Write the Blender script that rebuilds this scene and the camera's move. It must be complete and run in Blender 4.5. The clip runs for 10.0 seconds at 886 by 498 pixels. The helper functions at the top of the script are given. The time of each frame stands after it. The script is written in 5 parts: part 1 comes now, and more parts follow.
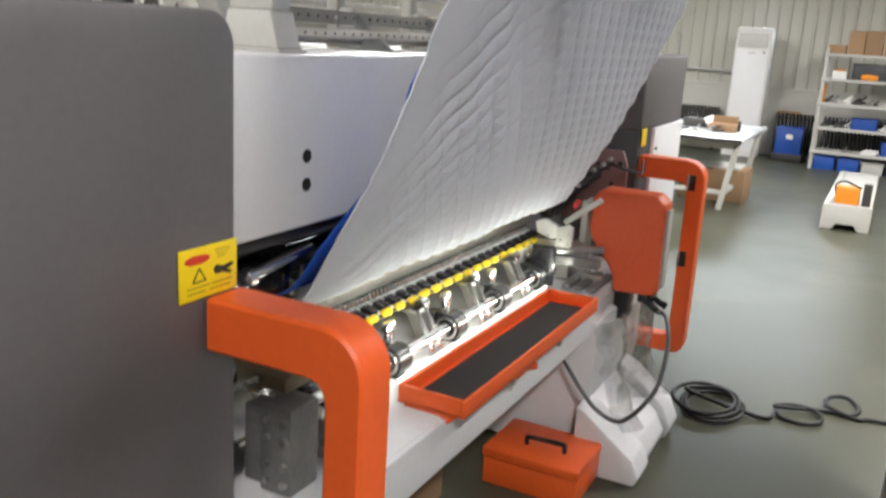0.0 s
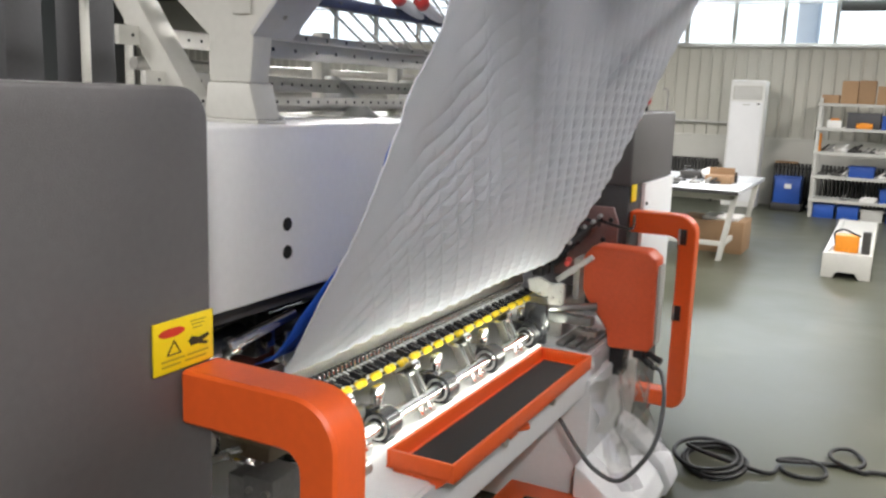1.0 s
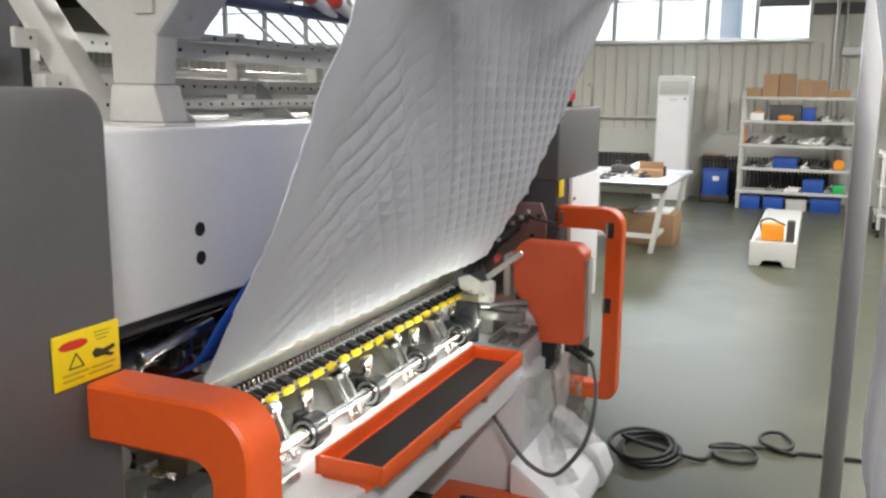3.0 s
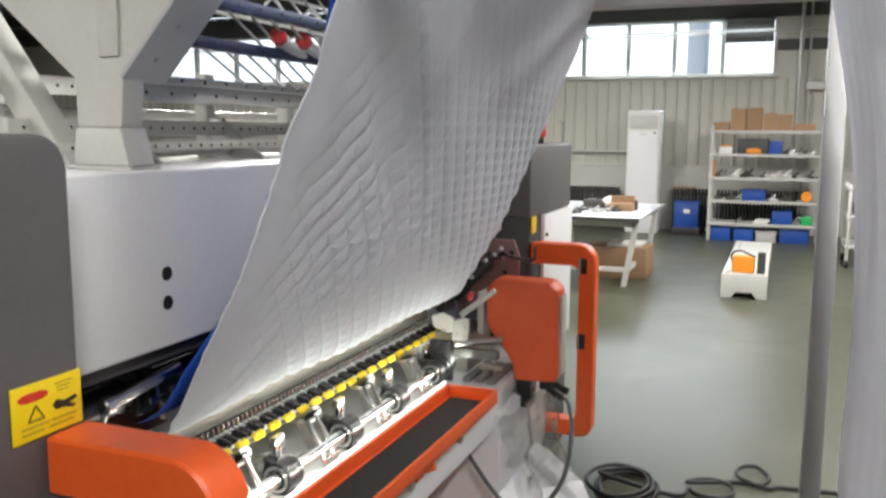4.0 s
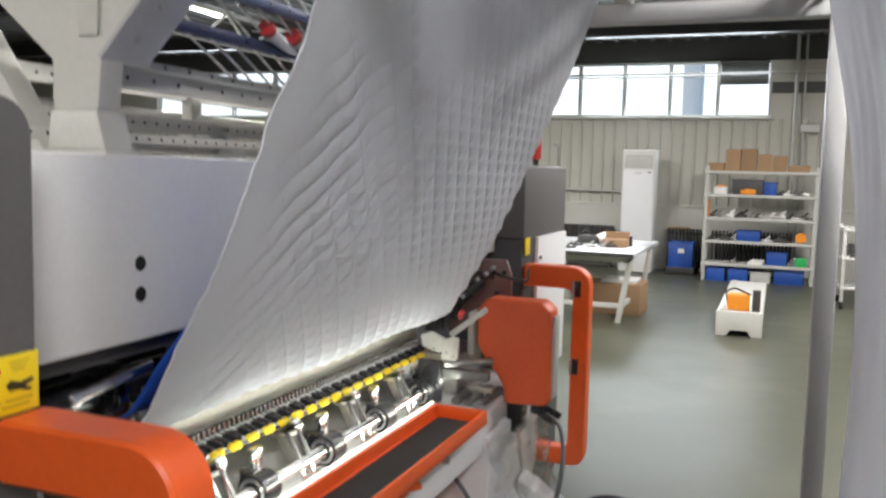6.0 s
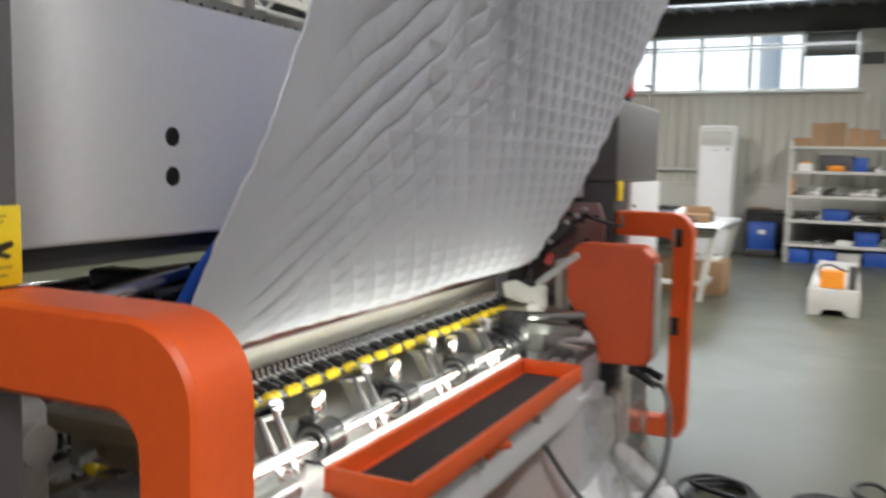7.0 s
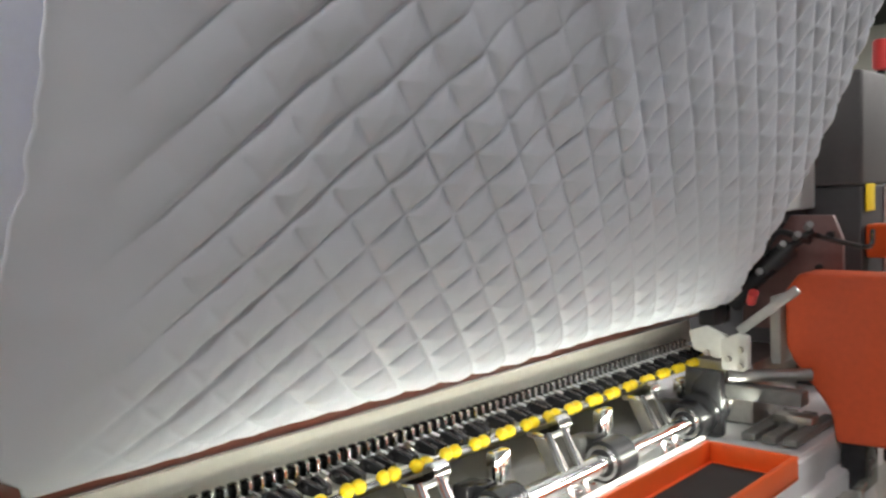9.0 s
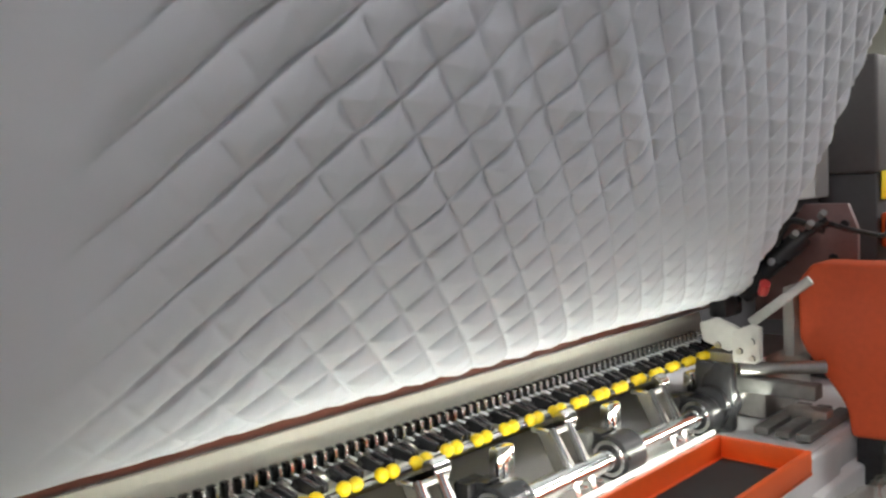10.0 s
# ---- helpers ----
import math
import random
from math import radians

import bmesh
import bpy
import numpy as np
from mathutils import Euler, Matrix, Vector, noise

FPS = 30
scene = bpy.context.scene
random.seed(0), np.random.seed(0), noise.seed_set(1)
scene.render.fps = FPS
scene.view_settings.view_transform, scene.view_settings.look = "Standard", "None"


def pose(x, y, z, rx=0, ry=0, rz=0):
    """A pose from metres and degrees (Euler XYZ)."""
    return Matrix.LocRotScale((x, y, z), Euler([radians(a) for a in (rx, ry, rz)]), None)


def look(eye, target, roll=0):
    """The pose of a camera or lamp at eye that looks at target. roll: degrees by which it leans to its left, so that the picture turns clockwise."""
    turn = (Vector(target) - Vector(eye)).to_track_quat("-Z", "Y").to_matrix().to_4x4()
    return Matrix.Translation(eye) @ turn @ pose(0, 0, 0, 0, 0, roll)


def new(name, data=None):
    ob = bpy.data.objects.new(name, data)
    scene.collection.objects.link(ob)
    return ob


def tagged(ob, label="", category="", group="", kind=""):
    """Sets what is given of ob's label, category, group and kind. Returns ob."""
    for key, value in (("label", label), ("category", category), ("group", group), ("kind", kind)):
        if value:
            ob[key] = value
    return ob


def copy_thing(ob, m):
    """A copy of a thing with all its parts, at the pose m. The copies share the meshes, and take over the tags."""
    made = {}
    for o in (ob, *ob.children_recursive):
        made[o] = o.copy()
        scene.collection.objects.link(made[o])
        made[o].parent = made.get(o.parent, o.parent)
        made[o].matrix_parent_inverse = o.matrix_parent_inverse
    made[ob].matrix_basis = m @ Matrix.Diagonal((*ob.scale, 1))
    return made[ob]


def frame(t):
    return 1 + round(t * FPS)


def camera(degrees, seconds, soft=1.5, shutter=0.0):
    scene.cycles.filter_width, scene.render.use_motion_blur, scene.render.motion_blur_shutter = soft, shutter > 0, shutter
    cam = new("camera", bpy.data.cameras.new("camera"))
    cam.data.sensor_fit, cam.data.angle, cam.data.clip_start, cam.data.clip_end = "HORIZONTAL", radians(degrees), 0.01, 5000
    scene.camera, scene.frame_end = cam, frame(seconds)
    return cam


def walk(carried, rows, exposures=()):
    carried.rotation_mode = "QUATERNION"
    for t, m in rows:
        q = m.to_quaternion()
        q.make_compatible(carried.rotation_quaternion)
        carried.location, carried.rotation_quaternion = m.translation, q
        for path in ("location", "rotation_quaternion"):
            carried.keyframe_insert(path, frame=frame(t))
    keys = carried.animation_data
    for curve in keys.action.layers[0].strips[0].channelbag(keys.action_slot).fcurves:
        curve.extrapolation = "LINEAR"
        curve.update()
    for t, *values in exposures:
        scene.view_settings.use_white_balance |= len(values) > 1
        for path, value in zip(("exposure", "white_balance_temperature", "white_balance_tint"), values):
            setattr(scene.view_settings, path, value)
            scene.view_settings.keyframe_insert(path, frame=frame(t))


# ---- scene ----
cam = camera(54.6, 10.0, soft=2.5, shutter=0.5)
PATH = [
    (0, (0.451, 0.279, 1.675), (-0.421, 2.011, 1.187), 3.5),
    (0.5, (0.492, 0.294, 1.695), (-0.407, 2.039, 1.313), 2.3),
    (1, (0.502, 0.3, 1.696), (-0.4, 2.048, 1.335), 2.0),
    (1.5, (0.499, 0.311, 1.692), (-0.394, 2.064, 1.332), 2.2),
    (2, (0.507, 0.326, 1.688), (-0.311, 2.114, 1.321), 1.8),
    (3.5, (0.541, 0.347, 1.686), (-0.218, 2.166, 1.347), 0.4),
    (4, (0.534, 0.359, 1.698), (-0.194, 2.202, 1.424), 0.3),
    (4.5, (0.537, 0.366, 1.724), (-0.198, 2.219, 1.566), 1.0),
    (5, (0.535, 0.377, 1.724), (-0.194, 2.236, 1.618), 1.4),
    (5.5, (0.528, 0.39, 1.706), (-0.192, 2.253, 1.595), 1.6),
    (5.7, (0.529, 0.395, 1.684), (-0.189, 2.255, 1.528), 1.5),
    (6.8, (0.372, 0.662, 1.348), (-0.384, 2.498, 1.143), 2.2),
    (7, (0.315, 0.752, 1.362), (-0.537, 2.551, 1.163), 1.2),
    (7.5, (0.299, 1.105, 1.343), (-0.76, 2.798, 1.239), -1.2),
    (8, (0.252, 1.317, 1.334), (-0.883, 2.960, 1.209), -2.6),
    (8.5, (0.250, 1.431, 1.322), (-0.925, 3.043, 1.207), -2.7),
    (9, (0.261, 1.506, 1.336), (-1.097, 2.967, 1.195), -2.1),
    (9.5, (0.255, 1.536, 1.326), (-1.128, 2.973, 1.177), -2.2),
    (10, (0.251, 1.555, 1.324), (-1.131, 2.993, 1.173), -2.6),
]
walk(cam, [(t, look(eye, target, roll)) for t, eye, target, roll in PATH],
     [(0, 0.42), (4.0, 0.36), (5.7, 0.30), (6.8, 0.18), (7.5, 0.16), (10, 0.12)])

# ---- world and light ----
world = bpy.data.worlds.new("sky")
scene.world = world
world.use_nodes = True
wn = world.node_tree
sky = wn.nodes.new("ShaderNodeTexSky")
sky.sky_type = "NISHITA"
sky.sun_disc = False
sky.sun_elevation = radians(32)
sky.sun_rotation = radians(239)
wn.nodes["Background"].inputs["Strength"].default_value = 0.12
wn.links.new(sky.outputs["Color"], wn.nodes["Background"].inputs["Color"])

sun = new("sun", bpy.data.lights.new("sun", "SUN"))
sun.data.energy, sun.data.angle, sun.data.color = 1.2, radians(12), (1.0, 0.96, 0.9)
sun.matrix_world = look((-20, -12, 25), (0, 0, 0))


def area_lamp(name, eye, target, sx, sy, watts, colour, up=0):
    ob = new(name, bpy.data.lights.new(name, "AREA"))
    ob.data.shape, ob.data.size, ob.data.size_y = "RECTANGLE", sx, sy
    ob.data.energy, ob.data.color = watts, colour
    ob.matrix_world = look(eye, target, up)
    return ob


LAMPS = [(x, y) for x in (-7.2, -3.3, 1.9) for y in (-1.5, 2.6, 6.6, 10.6)]
for lx, ly in LAMPS:
    area_lamp("ceiling_lamp_light", (lx, ly, 3.74), (lx, ly, 0), 0.26, 1.3, 154 if lx > 0 else 128, (1.0, 0.965, 0.935))
# daylight that falls in through the window bands
for wx, ww in ((-1.25, 3.1), (-10.0, 4.0), (-5.9, 3.0)):
    area_lamp("window_daylight", (wx, 15.66, 3.05), (wx, 5, 1.0), ww, 0.85, 90, (0.84, 0.92, 1.0))
# LED work-light strip of the machine
area_lamp("work_light", (-0.612, 2.78, 0.772), (-0.90, 2.78, 0.93), 1.55, 0.015, 3.2, (0.97, 1.0, 0.86))


# ---- materials ----
def mat(name, base, rough=0.5, metal=0.0, var=0.12, scale=6.0, fine=60.0, bump=0.0, bscale=None, rvar=0.1, coat=0.0, per_object=0.0, dirt=None):
    """A painted or raw surface: two scales of tone, uneven gloss and a fine relief."""
    m = bpy.data.materials.new(name)
    m.use_nodes = True
    nt = m.node_tree
    n, l = nt.nodes, nt.links
    b = n["Principled BSDF"]
    geo = n.new("ShaderNodeTexCoord")
    big, small = n.new("ShaderNodeTexNoise"), n.new("ShaderNodeTexNoise")
    big.inputs["Scale"].default_value, small.inputs["Scale"].default_value = scale, fine
    big.inputs["Detail"].default_value, small.inputs["Detail"].default_value = 5, 3
    l.new(geo.outputs["Object"], big.inputs["Vector"])
    l.new(geo.outputs["Object"], small.inputs["Vector"])
    add = n.new("ShaderNodeMath")
    add.operation = "ADD"
    l.new(big.outputs["Fac"], add.inputs[0])
    l.new(small.outputs["Fac"], add.inputs[1])
    ramp = n.new("ShaderNodeMapRange")
    ramp.inputs["From Min"].default_value, ramp.inputs["From Max"].default_value = 0.6, 1.4
    l.new(add.outputs[0], ramp.inputs["Value"])
    mix = n.new("ShaderNodeMix")
    mix.data_type = "RGBA"
    lo = [c * (1 - var) for c in base]
    hi = [min(1, c * (1 + var)) for c in base]
    if dirt:
        lo = list(dirt)
    mix.inputs["A"].default_value, mix.inputs["B"].default_value = (*lo, 1), (*hi, 1)
    l.new(ramp.outputs["Result"], mix.inputs["Factor"])
    out = mix.outputs["Result"]
    if per_object:
        oi = n.new("ShaderNodeObjectInfo")
        hsv = n.new("ShaderNodeHueSaturation")
        mr = n.new("ShaderNodeMapRange")
        mr.inputs["To Min"].default_value, mr.inputs["To Max"].default_value = 1 - per_object, 1 + per_object
        l.new(oi.outputs["Random"], mr.inputs["Value"])
        l.new(mr.outputs["Result"], hsv.inputs["Value"])
        l.new(out, hsv.inputs["Color"])
        out = hsv.outputs["Color"]
    l.new(out, b.inputs["Base Color"])
    rr = n.new("ShaderNodeMapRange")
    rr.inputs["To Min"].default_value, rr.inputs["To Max"].default_value = max(0.02, rough - rvar), min(1, rough + rvar)
    l.new(big.outputs["Fac"], rr.inputs["Value"])
    l.new(rr.outputs["Result"], b.inputs["Roughness"])
    b.inputs["Metallic"].default_value = metal
    b.inputs["Coat Weight"].default_value = coat
    if bump:
        bp = n.new("ShaderNodeBump")
        bp.inputs["Strength"].default_value, bp.inputs["Distance"].default_value = bump, 0.004
        src = small
        if bscale:
            src = n.new("ShaderNodeTexNoise")
            src.inputs["Scale"].default_value = bscale
            l.new(geo.outputs["Object"], src.inputs["Vector"])
        l.new(src.outputs["Fac"], bp.inputs["Height"])
        l.new(bp.outputs["Normal"], b.inputs["Normal"])
    return m


GREY = mat("grey_textured_paint", (0.112, 0.107, 0.110), 0.46, var=0.08, bump=0.25, bscale=420, rvar=0.06)
DARKGREY = mat("dark_grey_paint", (0.06, 0.06, 0.066), 0.45, var=0.1, bump=0.15, bscale=300)
WHITE = mat("white_machine_paint", (0.80, 0.808, 0.825), 0.36, var=0.035, scale=3, bump=0.06, bscale=200)
CREAM = mat("offwhite_paint", (0.58, 0.575, 0.535), 0.42, var=0.05, scale=4, bump=0.05)
ORANGE = mat("orange_powder_coat", (0.88, 0.128, 0.022), 0.40, var=0.06, scale=4, bump=0.12, bscale=350)
ORANGE_SOFT = mat("orange_plastic", (0.78, 0.12, 0.04), 0.5, var=0.08)
AMBER = mat("amber_plastic", (0.85, 0.30, 0.02), 0.45, var=0.1)
BLACK = mat("black_steel", (0.022, 0.022, 0.025), 0.28, var=0.3, bump=0.08)
BARBLACK = mat("glossy_black_tube", (0.045, 0.05, 0.065), 0.2, var=0.2)
RUBBER = mat("black_rubber", (0.013, 0.013, 0.013), 0.85, var=0.25, bump=0.4, bscale=500)
CHROME = mat("polished_steel", (0.74, 0.74, 0.74), 0.16, metal=1.0, var=0.08, scale=15, rvar=0.08)
STEEL = mat("machined_steel", (0.50, 0.49, 0.47), 0.34, metal=0.9, var=0.16, scale=12, bump=0.1)
CAST = mat("grey_casting", (0.20, 0.20, 0.195), 0.5, metal=0.35, var=0.2, scale=9, bump=0.25)
BROWN = mat("brown_rubber_roller", (0.16, 0.050, 0.036), 0.42, var=0.1, bump=0.1)
APRON = mat("cream_apron", (0.78, 0.75, 0.66), 0.6, var=0.06, scale=8)
TAN = mat("tan_paint", (0.33, 0.285, 0.20), 0.5, var=0.1)
MAROON = mat("maroon_plate", (0.24, 0.145, 0.14), 0.5, var=0.12)
YELLOW = mat("yellow_plastic", (0.82, 0.60, 0.012), 0.4, var=0.08)
LABEL_YELLOW = mat("yellow_label", (0.88, 0.66, 0.01), 0.45, var=0.04)
LABEL_RED = mat("label_red", (0.62, 0.04, 0.02), 0.5, var=0.05)
INK = mat("black_ink", (0.03, 0.025, 0.01), 0.5, var=0.05)
FAINT = mat("faint_ink", (0.50, 0.36, 0.02), 0.5, var=0.05)
NAVY = mat("navy_blue_paint", (0.022, 0.034, 0.085), 0.4, var=0.1)
PALEBLUE = mat("pale_blue_paint", (0.13, 0.16, 0.26), 0.4, var=0.06)
BLUE = mat("blue_plastic", (0.015, 0.07, 0.33), 0.42, var=0.12, per_object=0.2)
BLUECLOTH = mat("blue_sheet", (0.015, 0.085, 0.46), 0.6, var=0.12, bump=0.2)
RED = mat("red_plastic", (0.48, 0.03, 0.03), 0.4, var=0.1)
GREEN = mat("green_plastic", (0.02, 0.42, 0.10), 0.4, var=0.1)
THREAD = mat("white_thread", (0.74, 0.74, 0.75), 0.8, var=0.06, fine=300, bump=0.3)
CARD = mat("cardboard", (0.36, 0.225, 0.125), 0.8, var=0.1, per_object=0.12, bump=0.1)
RACK = mat("rack_grey_paint", (0.52, 0.52, 0.49), 0.45, var=0.08)
GALV = mat("galvanised_steel", (0.55, 0.56, 0.56), 0.4, metal=0.7, var=0.12, scale=14)
FRAMEGREY = mat("frame_grey_paint", (0.47, 0.475, 0.48), 0.42, var=0.05)
WALLPANEL = mat("wall_panel_paint", (0.56, 0.55, 0.49), 0.55, var=0.05, scale=1.2, bump=0.04)
WALLWHITE = mat("wall_white_paint", (0.66, 0.65, 0.60), 0.7, var=0.08, scale=1.5, dirt=(0.55, 0.55, 0.51))
DARKWALL = mat("dark_wall_sheet", (0.085, 0.085, 0.082), 0.6, var=0.2, scale=1.0)
CEIL = mat("ceiling_sheet", (0.085, 0.085, 0.085), 0.55, var=0.12, scale=1.0)
PAPER = mat("paper_white", (0.76, 0.76, 0.74), 0.7, var=0.05)
TABLETOP = mat("table_laminate", (0.62, 0.65, 0.68), 0.22, var=0.06, scale=3)
TOOLDARK = mat("dark_tools", (0.06, 0.058, 0.055), 0.5, metal=0.3, var=0.3, per_object=0.4)
WOOD = mat("wood_board", (0.36, 0.22, 0.11), 0.6, var=0.15, scale=8)
GREYCABLE = mat("grey_cable", (0.10, 0.105, 0.11), 0.5, var=0.1)
CABLE = mat("black_cable", (0.014, 0.015, 0.016), 0.6, var=0.2)


def floor_material():
    m = bpy.data.materials.new("green_grey_floor")
    m.use_nodes = True
    n, l = m.node_tree.nodes, m.node_tree.links
    b = n["Principled BSDF"]
    tc = n.new("ShaderNodeTexCoord")
    a, c, d = n.new("ShaderNodeTexNoise"), n.new("ShaderNodeTexNoise"), n.new("ShaderNodeTexNoise")
    for node, s, det in ((a, 0.55, 3), (c, 2.2, 3), (d, 70, 4)):
        node.inputs["Scale"].default_value, node.inputs["Detail"].default_value = s, det
        l.new(tc.outputs["Object"], node.inputs["Vector"])
    r = n.new("ShaderNodeValToRGB")
    r.color_ramp.elements[0].position, r.color_ramp.elements[0].color = 0.25, (0.064, 0.067, 0.046, 1)
    r.color_ramp.elements[1].position, r.color_ramp.elements[1].color = 0.80, (0.092, 0.094, 0.067, 1)
    mx = n.new("ShaderNodeMath")
    mx.operation = "MULTIPLY_ADD"
    mx.inputs[1].default_value = 0.5
    l.new(c.outputs["Fac"], mx.inputs[0])
    h = n.new("ShaderNodeMath")
    h.operation = "MULTIPLY"
    h.inputs[1].default_value = 0.5
    l.new(a.outputs["Fac"], h.inputs[0])
    l.new(h.outputs[0], mx.inputs[2])
    l.new(mx.outputs[0], r.inputs["Fac"])
    # pale scuffs
    sc = n.new("ShaderNodeTexNoise")
    sc.inputs["Scale"].default_value, sc.inputs["Detail"].default_value, sc.inputs["Distortion"].default_value = 1.1, 3, 0.6
    l.new(tc.outputs["Object"], sc.inputs["Vector"])
    sr = n.new("ShaderNodeMapRange")
    sr.inputs["From Min"].default_value, sr.inputs["From Max"].default_value, sr.inputs["To Max"].default_value = 0.56, 0.85, 0.5
    l.new(sc.outputs["Fac"], sr.inputs["Value"])
    mix = n.new("ShaderNodeMix")
    mix.data_type = "RGBA"
    mix.inputs["B"].default_value = (0.145, 0.147, 0.112, 1)
    l.new(sr.outputs["Result"], mix.inputs["Factor"])
    l.new(r.outputs["Color"], mix.inputs["A"])
    l.new(mix.outputs["Result"], b.inputs["Base Color"])
    rr = n.new("ShaderNodeMapRange")
    rr.inputs["To Min"].default_value, rr.inputs["To Max"].default_value = 0.28, 0.44
    l.new(c.outputs["Fac"], rr.inputs["Value"])
    l.new(rr.outputs["Result"], b.inputs["Roughness"])
    b.inputs["Specular IOR Level"].default_value = 0.22
    bp = n.new("ShaderNodeBump")
    bp.inputs["Strength"].default_value, bp.inputs["Distance"].default_value = 0.03, 0.002
    l.new(d.outputs["Fac"], bp.inputs["Height"])
    l.new(bp.outputs["Normal"], b.inputs["Normal"])
    return m


FLOOR = floor_material()


def cloth_material():
    m = bpy.data.materials.new("white_quilted_cloth")
    m.use_nodes = True
    n, l = m.node_tree.nodes, m.node_tree.links
    b = n["Principled BSDF"]
    tc = n.new("ShaderNodeTexCoord")
    a, c = n.new("ShaderNodeTexNoise"), n.new("ShaderNodeTexNoise")
    a.inputs["Scale"].default_value, c.inputs["Scale"].default_value = 5, 900
    a.inputs["Detail"].default_value = 6
    mix = n.new("ShaderNodeMix")
    mix.data_type = "RGBA"
    mix.inputs["A"].default_value, mix.inputs["B"].default_value = (0.84, 0.872, 0.965, 1), (0.885, 0.912, 0.985, 1)
    l.new(tc.outputs["Object"], a.inputs["Vector"])
    l.new(tc.outputs["Object"], c.inputs["Vector"])
    l.new(a.outputs["Fac"], mix.inputs["Factor"])
    l.new(mix.outputs["Result"], b.inputs["Base Color"])
    b.inputs["Roughness"].default_value = 0.82
    b.inputs["Sheen Weight"].default_value = 0.15
    bp = n.new("ShaderNodeBump")
    bp.inputs["Strength"].default_value, bp.inputs["Distance"].default_value = 0.15, 0.001
    l.new(c.outputs["Fac"], bp.inputs["Height"])
    l.new(bp.outputs["Normal"], b.inputs["Normal"])
    tr = n.new("ShaderNodeBsdfTranslucent")
    tr.inputs["Color"].default_value = (0.80, 0.80, 0.82, 1)
    ms = n.new("ShaderNodeMixShader")
    ms.inputs[0].default_value = 0.18
    l.new(b.outputs[0], ms.inputs[1])
    l.new(tr.outputs[0], ms.inputs[2])
    l.new(ms.outputs[0], n["Material Output"].inputs["Surface"])
    return m


CLOTH = cloth_material()


def glow_material(name, colour, strength):
    m = bpy.data.materials.new(name)
    m.use_nodes = True
    b = m.node_tree.nodes["Principled BSDF"]
    b.inputs["Emission Color"].default_value = (*colour, 1)
    b.inputs["Emission Strength"].default_value = strength
    return m


def glass_material(name, rough=0.02, tint=(0.95, 0.97, 0.98)):
    m = bpy.data.materials.new(name)
    m.use_nodes = True
    n, l = m.node_tree.nodes, m.node_tree.links
    tr, gl, fr, ms = (n.new(k) for k in ("ShaderNodeBsdfTransparent", "ShaderNodeBsdfGlossy", "ShaderNodeFresnel", "ShaderNodeMixShader"))
    tr.inputs["Color"].default_value = (*tint, 1)
    gl.inputs["Roughness"].default_value = rough
    fr.inputs["IOR"].default_value = 1.5
    l.new(fr.outputs[0], ms.inputs[0])
    l.new(tr.outputs[0], ms.inputs[1])
    l.new(gl.outputs[0], ms.inputs[2])
    l.new(ms.outputs[0], n["Material Output"].inputs["Surface"])
    return m


LED = glow_material("led_tube", (1.0, 0.97, 0.9), 9.0)
LEDSTRIP = glow_material("led_strip", (1.0, 0.98, 0.86), 2.0)
SKYCARD = glow_material("bright_overcast_distance", (0.86, 0.93, 1.0), 1.05)
GLASS = glass_material("window_glass")


# ---- mesh helpers ----
def join(bm, tmp):
    me = bpy.data.meshes.new("tmp")
    tmp.to_mesh(me)
    tmp.free()
    bm.from_mesh(me)
    bpy.data.meshes.remove(me)
    return bm


def box(bm, x0, x1, y0, y1, z0, z1, bevel=0.0, seg=2, turn=None):
    t = bmesh.new()
    bmesh.ops.create_cube(t, size=1.0)
    for v in t.verts:
        v.co = Vector((x0 + (v.co.x + 0.5) * (x1 - x0), y0 + (v.co.y + 0.5) * (y1 - y0), z0 + (v.co.z + 0.5) * (z1 - z0)))
    if bevel:
        bmesh.ops.bevel(t, geom=t.edges[:], offset=bevel, segments=seg, affect="EDGES", profile=0.5)
    if turn is not None:
        c = Vector(((x0 + x1) / 2, (y0 + y1) / 2, (z0 + z1) / 2))
        t.transform(Matrix.Translation(c) @ turn.to_4x4() @ Matrix.Translation(-c))
    return join(bm, t)


def rod(bm, p0, p1, r, n=14, r2=None, bevel=0.0):
    t = bmesh.new()
    p0, p1 = Vector(p0), Vector(p1)
    d = p1 - p0
    bmesh.ops.create_cone(t, cap_ends=True, segments=n, radius1=r, radius2=r if r2 is None else r2, depth=d.length)
    if bevel:
        rims = [e for e in t.edges if len(e.link_faces) == 2 and any(len(f.verts) > 4 for f in e.link_faces)]
        bmesh.ops.bevel(t, geom=rims, offset=bevel, segments=2, affect="EDGES")
    q = d.to_track_quat("Z", "Y").to_matrix().to_4x4()
    t.transform(Matrix.Translation((p0 + p1) / 2) @ q)
    return join(bm, t)


def ring(bm, c, axis, r, thick, width, n=20):
    """A flat collar round an axis."""
    t = bmesh.new()
    axis = Vector(axis).normalized()
    q = axis.to_track_quat("Z", "Y").to_matrix()
    loops = []
    for rr, zz in ((r, -width / 2), (r + thick, -width / 2), (r + thick, width / 2), (r, width / 2)):
        loops.append([t.verts.new(Vector(c) + q @ Vector((rr * math.cos(6.2832 * i / n), rr * math.sin(6.2832 * i / n), zz))) for i in range(n)])
    for k in range(4):
        a, b = loops[k], loops[(k + 1) % 4]
        for i in range(n):
            t.faces.new((a[i], a[(i + 1) % n], b[(i + 1) % n], b[i]))
    bmesh.ops.recalc_face_normals(t, faces=t.faces)
    return join(bm, t)


